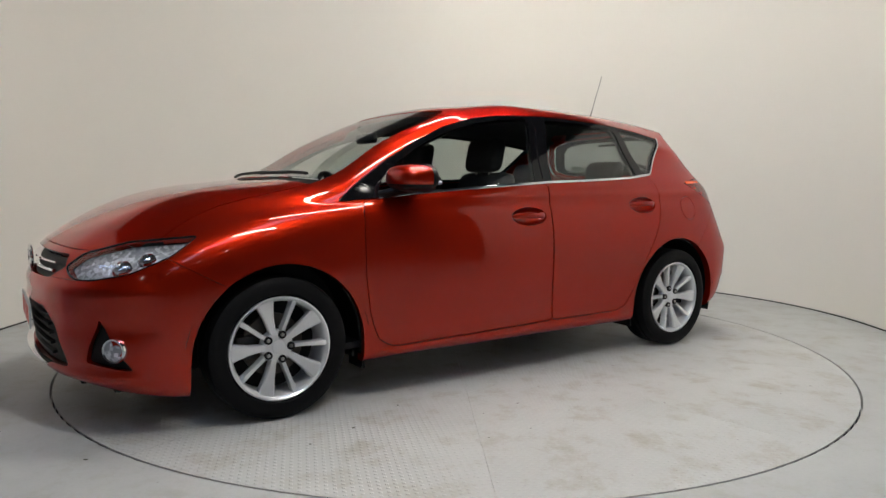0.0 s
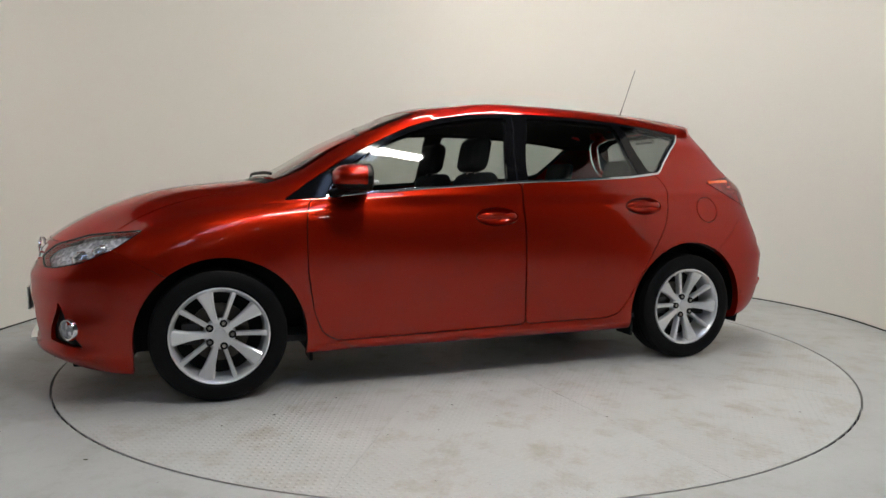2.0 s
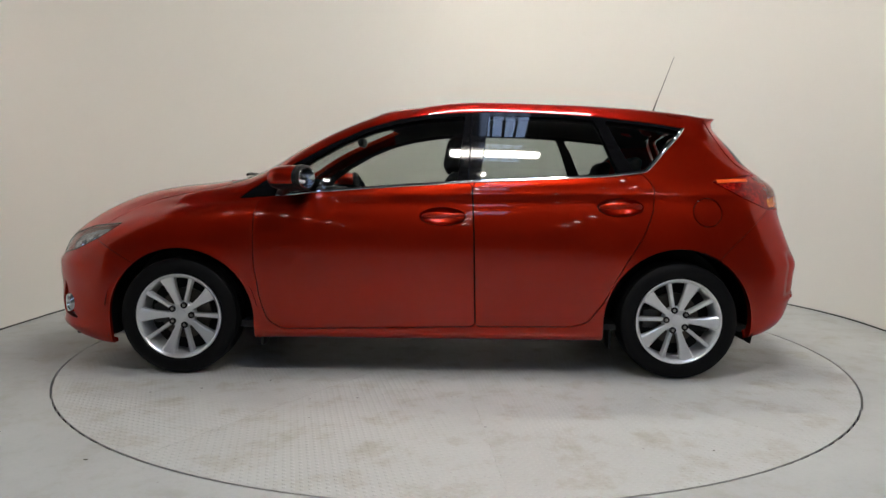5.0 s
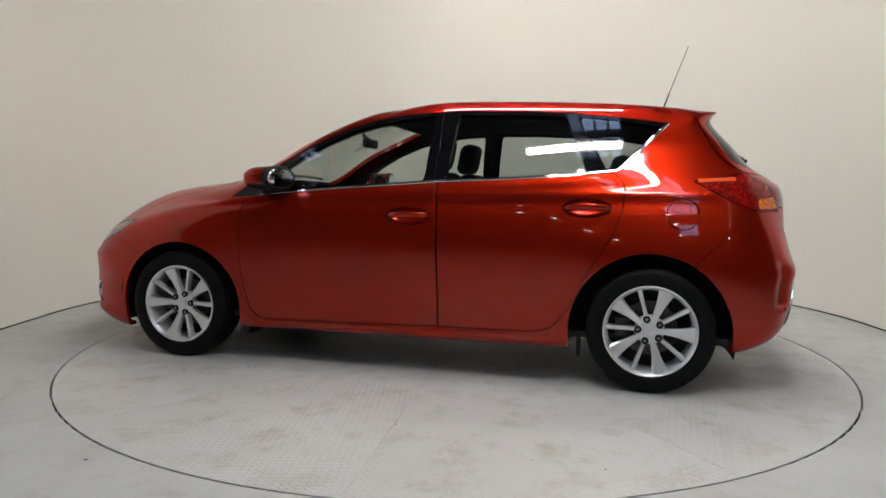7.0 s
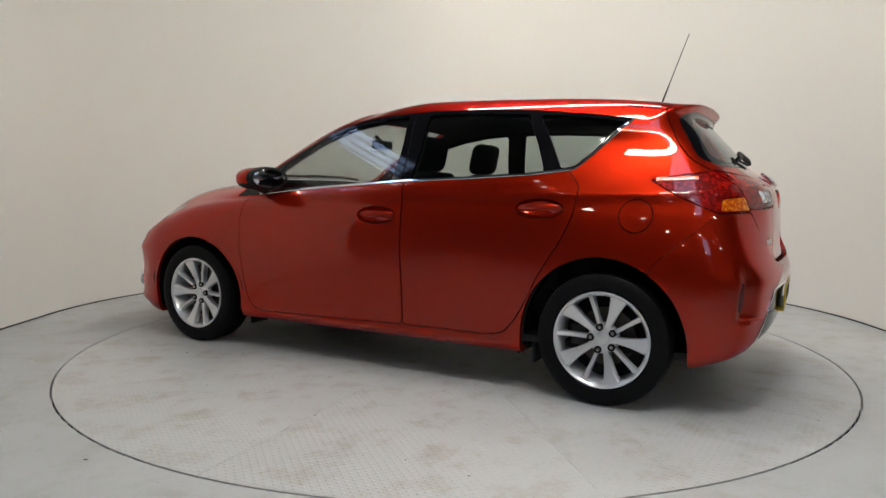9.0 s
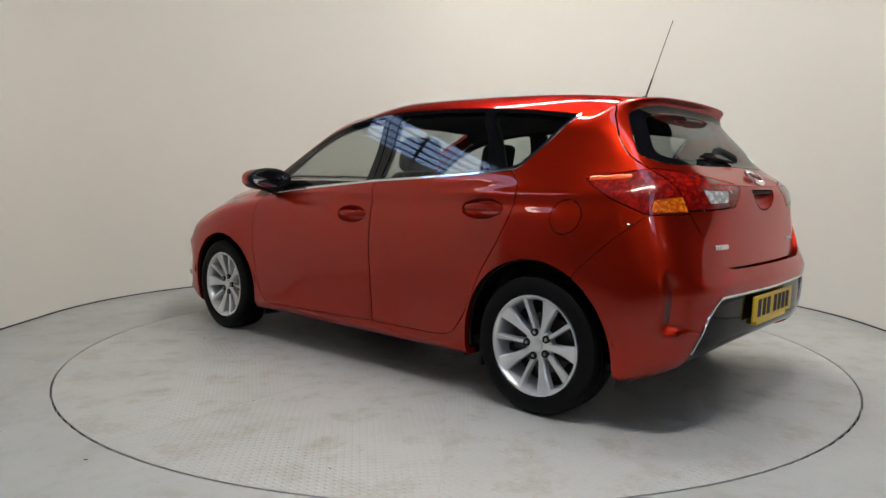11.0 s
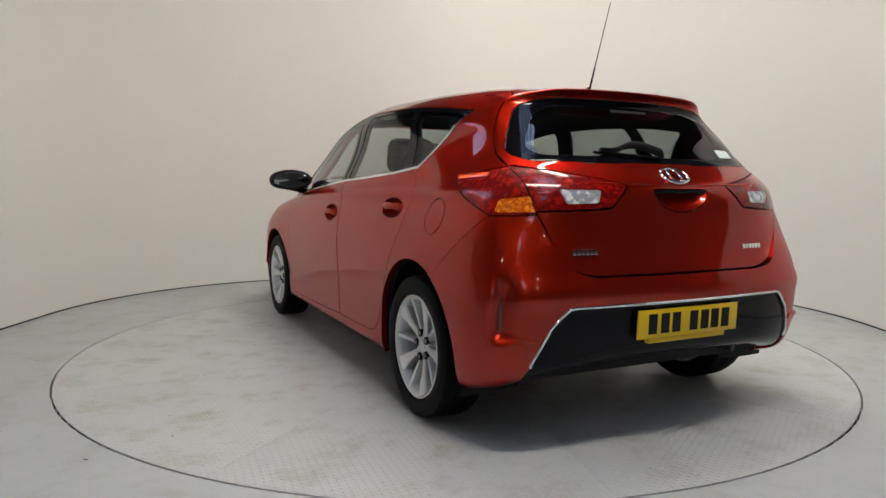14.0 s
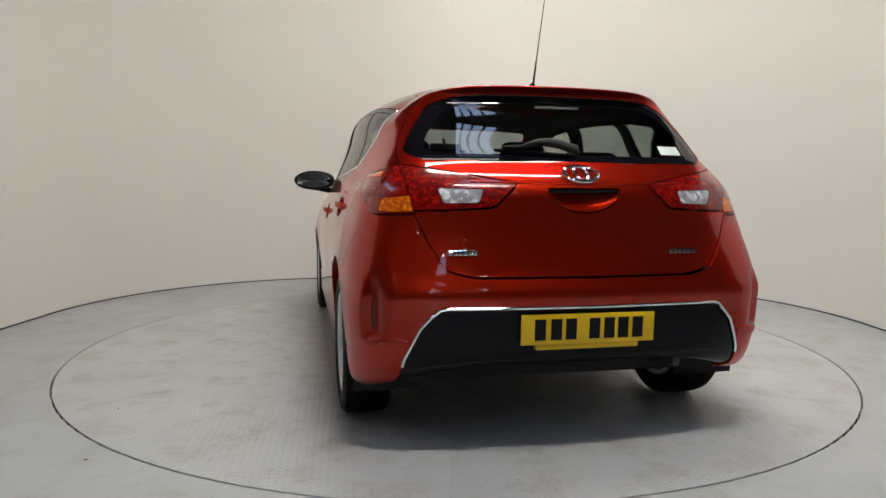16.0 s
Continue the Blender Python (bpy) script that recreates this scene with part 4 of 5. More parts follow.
def build_cabin(car, src, sets, finder):
    """What shows through the windows: lining, seats, dashboard, wheel and mirror."""
    nlay = src.verts.layers.float_vector["skin_normal"]
    lower = [f for n in ("body", "front_door", "rear_door", "tailgate") for f in sets[n] if -1.8 < f.calc_center_median().x < 1.0 and f.calc_center_median().z < 1.075]
    skin_part("cabin_lining", panel(src, lower, True, 0.045, 0, 0), LINING, car, "dark door and side lining")
    top = [f for f in sets["body"] if f.calc_center_median().z > 1.30 and f.calc_center_median().x < 0.3]
    skin_part("headlining", panel(src, top, True, 0.03, 0, 0), HEADLINING, car, "grey headlining")
    pillars = [f for f in sets["window_surround"] if f.calc_center_median().x < 0.85]
    for flip in (False, True):
        skin_part("pillar_trim", panel(src, pillars, False, 0.03, 0, 0), LINING, car, "dark pillar trim", flip)
    bm = bmesh.new()
    box(bm, (-1.75, -0.76, 0.24), (1.0, 0.76, 0.27))
    part("cabin_floor", bm, LINING, car)
    for s in (1, -1):
        seat = new("front_seat")
        seat.parent = car
        tagged(seat, "dark fabric front seat")
        bm = bmesh.new()
        pad(bm, (-0.08, s * 0.37 - 0.25, 0.30), (0.45, s * 0.37 + 0.25, 0.50), 0.06)
        part("cushion", bm, FABRIC, seat)
        bm = bmesh.new()
        pad(bm, (-0.06, s * 0.37 - 0.225, 0.44), (0.07, s * 0.37 + 0.225, 1.075), 0.06, 0.26, 0.45)
        part("backrest", bm, FABRIC, seat)
        bm = bmesh.new()
        pad(bm, (-0.055, s * 0.37 - 0.14, 1.075), (0.055, s * 0.37 + 0.14, 1.275), 0.05, 0.20, 0.5)
        part("headrest", bm, FABRIC, seat)
        for d in (-0.06, 0.06):
            bm = bmesh.new()
            tube(bm, [(-0.115, s * 0.37 + d, 1.03), (-0.13, s * 0.37 + d, 1.12)], 0.006)
            part("headrest_post", bm, STEEL, seat)
    bench = new("rear_bench")
    bench.parent = car
    tagged(bench, "dark fabric rear bench")
    bm = bmesh.new()
    pad(bm, (-0.98, -0.66, 0.34), (-0.48, 0.66, 0.54), 0.06)
    part("cushion", bm, FABRIC, bench)
    bm = bmesh.new()
    pad(bm, (-1.02, -0.66, 0.48), (-0.90, 0.66, 1.03), 0.05, 0.32, 0.48)
    part("backrest", bm, FABRIC, bench)
    for y in (0.38, -0.38):
        bm = bmesh.new()
        pad(bm, (-1.02, y - 0.145, 1.02), (-0.93, y + 0.145, 1.165), 0.042, 0.25, 0.48)
        part("headrest", bm, FABRIC, bench)
    bm = bmesh.new()
    pad(bm, (-1.70, -0.60, 0.985), (-1.22, 0.60, 1.01), 0.01)
    part("parcel_shelf", bm, LINING, car)
    bm = bmesh.new()
    pad(bm, (0.62, -0.68, 0.60), (1.02, 0.68, 0.955), 0.07)
    pad(bm, (0.60, -0.60, 0.86), (0.80, -0.18, 0.99), 0.05)
    part("dashboard", bm, LINING, car, "dark dashboard")
    bm = bmesh.new()
    tube(bm, [(0.185 * math.cos(2 * math.pi * k / 32), 0.185 * math.sin(2 * math.pi * k / 32), 0) for k in range(33)], 0.015, 10)
    for a in (0, 180, 270):
        tube(bm, [(0.17 * math.cos(radians(a)), 0.17 * math.sin(radians(a)), 0), (0, 0, -0.03)], 0.014, 8)
    part("steering_wheel", bm, BLACK_PLASTIC, car, "black steering wheel", at=pose(0.47, -0.37, 0.90, 0, -66, 0) @ pose(0, 0, 0, 0, 0, 90))
    bm = bmesh.new()
    pad(bm, (0.43, -0.11, 1.235), (0.465, 0.11, 1.295), 0.016)
    tube(bm, [(0.45, 0, 1.28), (0.50, 0, 1.325)], 0.012)
    part("rear_view_mirror", bm, BLACK_PLASTIC, car, "black rear-view mirror")


def build_under(car):
    """Wheel wells, floor pan, exhaust and mud flaps."""
    for x in (1.287, -1.288):
        for s in (1, -1):
            bm = bmesh.new()
            rows = []
            for k in range(25):
                a = math.pi * (k / 24 * 1.16 - 0.08)
                rows.append([bm.verts.new((x + r * math.cos(a), s * y, 0.29 + r * math.sin(a))) for r, y in ((0.405, 0.855 if 0.12 < k / 24 < 0.88 else 0.83), (0.408, 0.70), (0.395, 0.56), (0.02, 0.55))])
            for a, b in zip(rows, rows[1:]):
                for i in range(3):
                    bm.faces.new((a[i], a[i + 1], b[i + 1], b[i]))
            bmesh.ops.recalc_face_normals(bm, faces=bm.faces)
            part("wheel_well", bm, BLACK_PLASTIC, car, "black wheel arch liner")
    # the two rear slabs are lowered and extended to block light under the car
    bm = bmesh.new()
    for lo, hi in (((-0.90, -0.71, 0.185), (0.90, 0.71, 0.23)), ((0.88, -0.55, 0.19), (2.02, 0.55, 0.24)), ((-1.64, -0.54, 0.215), (-0.88, 0.54, 0.26)), ((-1.76, -0.56, 0.27), (-1.62, 0.56, 0.30)), ((1.70, -0.70, 0.175), (1.92, 0.70, 0.2))):
        box(bm, lo, hi, 0.01)
    part("floor_pan", bm, BLACK_PLASTIC, car, "black underbody")
    bm = bmesh.new()
    tube(bm, [(-1.2, -0.35, 0.24), (-1.6, -0.42, 0.25), (-1.74, -0.46, 0.285), (-1.82, -0.48, 0.285)], 0.020, 14)
    part("exhaust_pipe", bm, DARK_METAL, car)
    bm = bmesh.new()
    pad(bm, (-1.76, -0.34, 0.25), (-1.56, 0.24, 0.36), 0.05)
    part("silencer", bm, DARK_METAL, car)
    for s in (1, -1):
        for x in (0.885, -0.955):
            bm = bmesh.new()
            box(bm, (x - 0.012, s * 0.72 - 0.07, 0.145), (x + 0.004, s * 0.72 + 0.07, 0.24), 0.004)
            part("mud_flap", bm, BLACK_PLASTIC, car)
    for x in (1.30, -1.30):
        bm = bmesh.new()
        tube(bm, [(x, -0.70, 0.3055), (x, 0.70, 0.3055)], 0.045, 12)
        part("axle", bm, DARK_METAL, car)


PLATE_BARS = (-0.188, -0.126, -0.069, 0.022, 0.080, 0.135, 0.1925)


def plate(car, name, at, material, label, bars, ink=BLACK_PLASTIC):
    """A number plate; its characters are plain bars. It looks along its own +x."""
    bm = bmesh.new()
    box(bm, (-0.004, -0.26, -0.0555), (0.004, 0.26, 0.0555), 0.003)
    root = part(name, bm, material, car, label, at=at)
    for k, y in enumerate(bars):
        bm = bmesh.new()
        box(bm, (0.004, y - 0.021, -0.0385), (0.0052, y + 0.021, 0.0385))
        part("character_bar", bm, ink, root, smooth=False)


def rear_details(car, finder, tailgate):
    # chrome line along the black insert
    path = [(y, 0.560) for y in [0.52 * k / 16 for k in range(17)]] + [(0.548, 0.555), (0.578, 0.528), (0.615, 0.488), (0.642, 0.43), (0.668, 0.372), (0.674, 0.345)]
    full = [(-y, z) for y, z in reversed(path[1:])] + path
    bm = bmesh.new()
    strip(bm, [finder.rear(y, z) for y, z in full], 0.011, 0.006)
    part("chrome_strip", bm, CHROME, car, "chrome strip round the bumper insert")
    plate(car, "number_plate", Matrix.Translation((-2.014, 0, 0.481)) @ pose(0, 0, 0, 0, 2, 180), PLATE_YELLOW, "yellow rear number plate with black bars", PLATE_BARS)
    bm = bmesh.new()
    box(bm, (-2.012, -0.20, 0.405), (-1.98, 0.20, 0.428), 0.004)
    part("plate_holder", bm, PLATE_YELLOW, car)
    low, high = finder.rear(0, 0.990)[0], finder.rear(0, 1.068)[0]
    n = (high - low).cross(Vector((0, 1, 0))).normalized()
    n = n if n.x < 0 else -n
    p = (low + high) / 2
    p += n * max(0.0, (finder.rear(0, 1.03)[0] - p).dot(n))
    frame_m = Matrix.Translation(p + n * 0.010) @ n.to_track_quat("Z", "Y").to_matrix().to_4x4()
    bm = bmesh.new()
    tube(bm, [(0.066 * math.cos(2 * math.pi * k / 40), 0.044 * math.sin(2 * math.pi * k / 40), 0) for k in range(41)], 0.0075, 10)
    tube(bm, [(0.026 * math.cos(2 * math.pi * k / 28), 0.040 * math.sin(2 * math.pi * k / 28), 0.001) for k in range(29)], 0.006, 8)
    part("emblem", bm, CHROME, tailgate, "chrome oval emblem", at=frame_m)
    # lettering as plain chrome bars
    for y0, y1, z in ((0.51, 0.405, 0.755), (-0.345, -0.465, 0.755)):
        bm = bmesh.new()
        for k in range(6):
            y = y0 + (y1 - y0) * k / 6
            strip(bm, [(q + Vector((0.0115, 0, 0)), w) for q, w in [finder.rear(y + (y1 - y0) * 0.13 * i, z) for i in (0, 1)]], 0.019, 0.003)
        part("badge_bar", bm, CHROME, tailgate, "chrome badge bar")
    # grip hollow under the emblem: a half-moon bowl under a straight upper edge
    bm = bmesh.new()
    rings = []
    for r, d in ((1.0, 0.003), (0.93, 0.014), (0.80, 0.030), (0.55, 0.042), (0.25, 0.048)):
        ring = []
        for k in range(33):
            a = math.pi * k / 32
            p, n = finder.rear(0.139 * r * math.cos(a), 0.985 - 0.084 * r * math.sin(a))
            ring.append(bm.verts.new(p + Vector((d, 0, 0))))
        rings.append(ring)
    for a, b in zip(rings, rings[1:]):
        for k in range(32):
            bm.faces.new((a[k], a[k + 1], b[k + 1], b[k]))
    bm.faces.new(rings[-1])
    part("grip_hollow", bm, PAINT, tailgate, "half-moon grip hollow")
    # black bar added for the shade under the hollow's upper edge
    bm = bmesh.new()
    box(bm, (-1.93, -0.137, 0.972), (-1.87, 0.137, 0.984), 0.003)
    x0 = finder.rear(0.0, 0.978)[0].x
    for v in bm.verts:
        v.co.x += x0 + 1.935
    part("grip_shade", bm, BLACK_PLASTIC, tailgate, "black bar for the shade in the grip hollow")
    bm = bmesh.new()
    strip(bm, [finder.rear(0.64 * (k / 30 * 2 - 1), 1.004 + 0.015 * (k / 30 * 2 - 1) ** 2) for k in range(5, 26)], 0.007, 0.004)
    part("tailgate_crease", bm, PAINT, tailgate)
    # wiper
    bm = bmesh.new()
    rings = []
    for t in [k / 12 for k in range(13)]:
        p, n = finder.rear(-0.03 + 0.30 * t, 1.118 + 0.03 * math.sin(math.pi * min(1, t * 1.3)) + 0.012 * t)
        h = 0.024 * (1 - 0.75 * t)
        c = p + n * (0.022 - 0.006 * t)
        rings.append([bm.verts.new(c + n * (0.012 * math.sin(a)) + Vector((0.5, 0, 0.86)) * h * math.cos(a)) for a in [2 * math.pi * k / 10 for k in range(10)]])
    for a, b in zip(rings, rings[1:]):
        for k in range(10):
            bm.faces.new((a[k], a[(k + 1) % 10], b[(k + 1) % 10], b[k]))
    bm.faces.new(rings[0])
    bm.faces.new(rings[-1])
    bmesh.ops.recalc_face_normals(bm, faces=bm.faces)
    part("rear_wiper", bm, BLACK_PLASTIC, tailgate, "black rear wiper")
    bm = bmesh.new()
    strip(bm, [(p + n * 0.008, n) for p, n in [finder.rear(-0.02 + 0.32 * k / 10, 1.108 + 0.018 * k / 10) for k in range(11)]], 0.008, 0.006)
    part("wiper_blade", bm, RUBBER, tailgate)
    bm = bmesh.new()
    strip(bm, [finder.rear(-0.11 + 0.19 * k / 8, 1.318) for k in range(9)], 0.014, 0.001, 0.02)
    part("high_brake_lamp", bm, DARK_METAL, tailgate, "dark high brake lamp")
    bm = bmesh.new()
    strip(bm, [finder.rear(-0.41 - 0.10 * k / 4, 1.145) for k in range(5)], 0.045, 0.0005, 0.001)
    part("sticker", bm, STICKER, tailgate, "pale sticker on the rear window")
    for s in (1, -1):
        bm = bmesh.new()
        strip(bm, [finder.rear(s * 0.770, 0.475 + 0.135 * k / 8) for k in range(9)], 0.022, 0.003)
        part("reflector", bm, DARK_RED, car, "red reflector strip")
        bm = bmesh.new()
        strip(bm, [finder.rear(s * (0.77 - 0.11 * k / 8), 0.435 + 0.01 * math.sin(math.pi * k / 8)) for k in range(9)], 0.02, 0.006)
        part("bumper_lip", bm, PAINT, car)
        # added strip: the tail lamp's bright gleam painted as a bar
        bm = bmesh.new()
        strip(bm, [finder.side(-1.50 - 0.17 * k / 10, 1.031 + 0.008 * k / 10) for k in range(11)], 0.021, 0.003)
        part("gleam_bar", mirrored(bm) if s < 0 else bm, GLEAM_BAR, car, "orange-red bar painted for the gleam in the tail lamp")
    # black pane edge of the rear window
    bm = bmesh.new()
    strip(bm, [finder.rear(0.57 * (k / 24 * 2 - 1), 1.104) for k in range(25)], 0.03, -0.002, 0.004)
    part("window_edge", bm, BLACK_GLOSS, tailgate)


def front_details(car, finder, src, sets):
    for flip in (False, True):
        s = -1 if flip else 1
        skin_part("headlamp_reflector", panel(src, sets["headlamp"], False, 0.035, 0, 0), REFLECTOR, car, "faceted silver headlamp reflector", flip)
        for x, z, r in ((1.90, 0.672, 0.036), (1.81, 0.712, 0.030)):
            p, n = finder.side(x, z)
            bm = bmesh.new()
            lathe(bm, [(0.0, 0.03), (r * 0.55, 0.026), (r * 0.9, 0.010), (r, 0.0), (r * 1.12, 0.002), (r * 1.15, -0.02), (0.0, -0.02)], 24, "X", False)
            bm.transform(Matrix.Translation(p - n * 0.036) @ pose(0, 0, 0, 0, 0, 28))
            part("lamp_projector", mirrored(bm) if flip else bm, CHROME, car, "chrome headlamp projector")
        bm = bmesh.new()
        edge = dense(HEAD + [HEAD[0]], 0.02)
        strip(bm, [finder.side(*q) for q in edge], 0.006, 0.001, 0.006)
        part("lamp_edge", mirrored(bm) if flip else bm, BLACK_TRIM, car)
        p, n = finder.front(0.748, 0.355)
        m = Matrix.Translation(p - n * 0.010) @ pose(0, 0, 0, 0, 0, 44)
        bm = bmesh.new()
        lathe(bm, [(0.036, 0.0), (0.040, 0.016), (0.046, 0.018), (0.050, 0.010), (0.050, -0.02), (0.036, -0.02)], 32, "X")
        bm.transform(m)
        part("fog_lamp_ring", mirrored(bm) if flip else bm, CHROME, car, "chrome fog lamp ring")
        bm = bmesh.new()
        lathe(bm, [(0.0, 0.012), (0.022, 0.009), (0.037, 0.002), (0.037, -0.02), (0.0, -0.02)], 28, "X", False)
        bm.transform(m)
        part("fog_lamp", mirrored(bm) if flip else bm, WHITE_LENS, car, "clear fog lamp")
    for z, w in ((0.672, 0.010), (0.640, 0.014)):
        bm = bmesh.new()
        strip(bm, [(p - n * 0.012, n) for p, n in [finder.front(0.40 * (k / 20 * 2 - 1), z) for k in range(21)]], w, 0.01, 0.02)
        part("grille_bar", bm, CHROME, car, "chrome grille bar")
    for z in (0.30, 0.34, 0.38, 0.42, 0.46):
        bm = bmesh.new()
        strip(bm, [(p - n * 0.02, n) for p, n in [finder.front(0.40 * (k / 20 * 2 - 1), z) for k in range(21)]], 0.012, 0.008, 0.02)
        part("grille_slat", bm, BLACK_PLASTIC, car)
    bm = bmesh.new()
    strip(bm, [finder.front(0.44 * (k / 24 * 2 - 1), 0.262) for k in range(25)], 0.020, 0.022)
    part("chrome_lip", bm, CHROME, car, "chrome strip under the lower grille")
    plate(car, "front_number_plate", Matrix.Translation((2.168, 0, 0.43)), PLATE_WHITE, "white front plate with red bars", PLATE_BARS, PLATE_RED)
    p, n = finder.front(0, 0.66)
    bm = bmesh.new()
    tube(bm, [(0.0, 0.072 * math.cos(2 * math.pi * k / 40), 0.048 * math.sin(2 * math.pi * k / 40)) for k in range(41)], 0.008, 10)
    part("front_emblem", bm, CHROME, car, "chrome oval emblem", at=Matrix.Translation(p + n * 0.014))
    # wipers lying at the foot of the screen
    for y0, y1 in ((-0.55, 0.05), (-0.02, 0.50)):
        bm = bmesh.new()
        tube(bm, [finder.top(1.075 - 0.10 * abs(y) ** 2 - 0.02 * k / 8, y)[0] + Vector((0, 0, 0.014)) for k in range(9) for y in [y0 + (y1 - y0) * k / 8]], 0.008, 8)
        part("wiper", bm, BLACK_PLASTIC, car, "black windscreen wiper")


def build_car():
    car = tagged(new("car"), "shiny red metallic five-door hatchback standing on the turntable", "car")
    bm = skin()
    finder = Skin(bm)
    sets = skin_panels(bm)
    made = {}
    skin_part("body", panel(bm, sets["body"], True, rim=0.03), PAINT, car, "red metallic body shell")
    for name, material, label, sink in (("bonnet", PAINT, "", 0), ("windscreen", GLASS, "clear windscreen", 0.002), ("cowl", BLACK_PLASTIC, "black cowl panel", 0.006), ("tailgate", PAINT, "red tailgate", 0),
                                        ("back_window", BACK_TINT, "dark rear window", 0.003), ("back_window_border", BLACK_GLOSS, "black border of the rear window", 0.003), ("bumper_insert", BLACK_GLOSS, "black bumper insert", 0.006), ("grille", BLACK_PLASTIC, "black grille", 0.03),
                                        ("lower_grille", BLACK_PLASTIC, "black lower grille", 0.03), ("front_bumper", PAINT, "", 0), ("rear_bumper", PAINT, "", 0)):
        glassy = material in (GLASS, BACK_TINT) or name == "back_window_border"
        gap = 0.0 if glassy or name in ("front_bumper", "rear_bumper") else (0.0055 if name == "tailgate" else 0.0026)
        sheet = panel(bm, sets[name], True, sink, 0 if glassy else (0.04 if name == "rear_bumper" else 0.02), gap)
        if name == "tailgate":
            for v in sheet.verts:
                q = min(1.0, max(0.0, (0.84 - v.co.z) / 0.15))
                v.co.x += 0.022 * q * q * (3 - 2 * q)
        made[name] = skin_part(name, sheet, material, car, label)
    for flip in (False, True):
        for name, material, label, sink in (("front_door", PAINT, "", 0), ("rear_door", PAINT, "", 0), ("fuel_flap", PAINT, "", 0), ("window_surround", BLACK_TRIM, "black window surround", 0.001), ("front_window", GLASS, "", 0.003),
                                            ("rear_window", GLASS_TINT, "", 0.003), ("quarter_window", GLASS_TINT, "", 0.003), ("headlamp", LENS_CLEAR, "clear headlamp lens", 0.001),
                                            ("tail_lamp", RED_LENS, "red tail lamp", 0.0), ("indicator_lamp", AMBER_LENS, "amber indicator lens", 0.0), ("hatch_lamp", RED_LENS, "red inner tail lamp", 0.0),
                                            ("reversing_lamp", WHITE_LENS, "clear reversing lamp", 0.001), ("fog_recess", BLACK_PLASTIC, "black fog lamp recess", 0.02)):
            glassy = material in (GLASS, GLASS_TINT, LENS_CLEAR)
            if flip and name == "fuel_flap":
                skin_part("quarter_panel", panel(bm, sets[name], False, 0, 0, 0), PAINT, car, "", True)
                continue
            lamp = name in ("indicator_lamp", "reversing_lamp")
            made[name] = skin_part(name, panel(bm, sets[name], False, sink, 0 if glassy else 0.018, 0.0 if glassy or lamp else 0.0026), material, car, label, flip, name in ("front_window", "rear_window", "quarter_window", "window_surround"))
        for door, (x, z) in zip(("front_door", "rear_door"), HANDLES):
            cup(finder, x, z, PAINT, made[door], flip)
        # bright strip under the windows and up the rear quarter
        ch = bmesh.new()
        strip(ch, [finder.side(x, z) for x, z in dense([(0.80, 0.9395)] + [(x, z + 0.003) for x, z in BELT[2:]] + [(-1.15, 1.096), (-1.362, 1.314)], 0.03)], 0.014, 0.004)
        part("belt_strip", mirrored(ch) if flip else ch, CHROME, car, "bright strip under the windows")
        seam = bmesh.new()
        strip(seam, [finder.side(-0.205 - 0.020 * k / 8, 1.03 + 0.345 * k / 8) for k in range(9)], 0.006, 0.0015)
        part("pillar_joint", mirrored(seam) if flip else seam, BLACK_GLOSS, car)
        build_mirror(car, flip)
    build_cabin(car, bm, sets, finder)
    build_under(car)
    rear_details(car, finder, made["tailgate"])
    front_details(car, finder, bm, sets)
    base = finder.top(-1.354, 0.0)[0]
    ant = bmesh.new()
    lathe(ant, [(0.0, 0.03), (0.008, 0.028), (0.022, 0.004), (0.026, -0.004), (0.0, -0.004)], 20, "Z", False)
    foot = part("aerial_foot", ant, BLACK_PLASTIC, car, "black aerial foot", at=Matrix.Translation(base))
    ant = bmesh.new()
    tube(ant, [base + Vector((-0.008, 0, 0.02)), base.lerp(Vector((-1.491, 0, 1.806)), 0.30)], 0.005, 8, 0.7)
    part("aerial_base", ant, BLACK_PLASTIC, car)
    ant = bmesh.new()
    tube(ant, [base.lerp(Vector((-1.491, 0, 1.806)), 0.28), Vector((-1.491, 0, 1.806))], 0.0026, 8, 0.7)
    part("aerial", ant, DARK_METAL, car, "thin whip aerial")
    for x, spin in ((1.30, 18), (-1.30, 51)):
        for s in (1, -1):
            build_wheel(car, (x, s * 0.757, 0.3055), s, spin)
    bm.free()
    return car


def fleck(bm, x, y, size):
    """One flat crumb of dirt."""
    ring = []
    for k in range(7):
        a = 2 * math.pi * k / 7 + random.random() * 0.5
        r = size * random.uniform(0.55, 1.0)
        ring.append(bm.verts.new((x + r * math.cos(a), y + r * 0.8 * math.sin(a), 0.0006)))
    top = bm.verts.new((x, y, size * 0.25))
    for k in range(7):
        bm.faces.new((ring[k], ring[(k + 1) % 7], top))


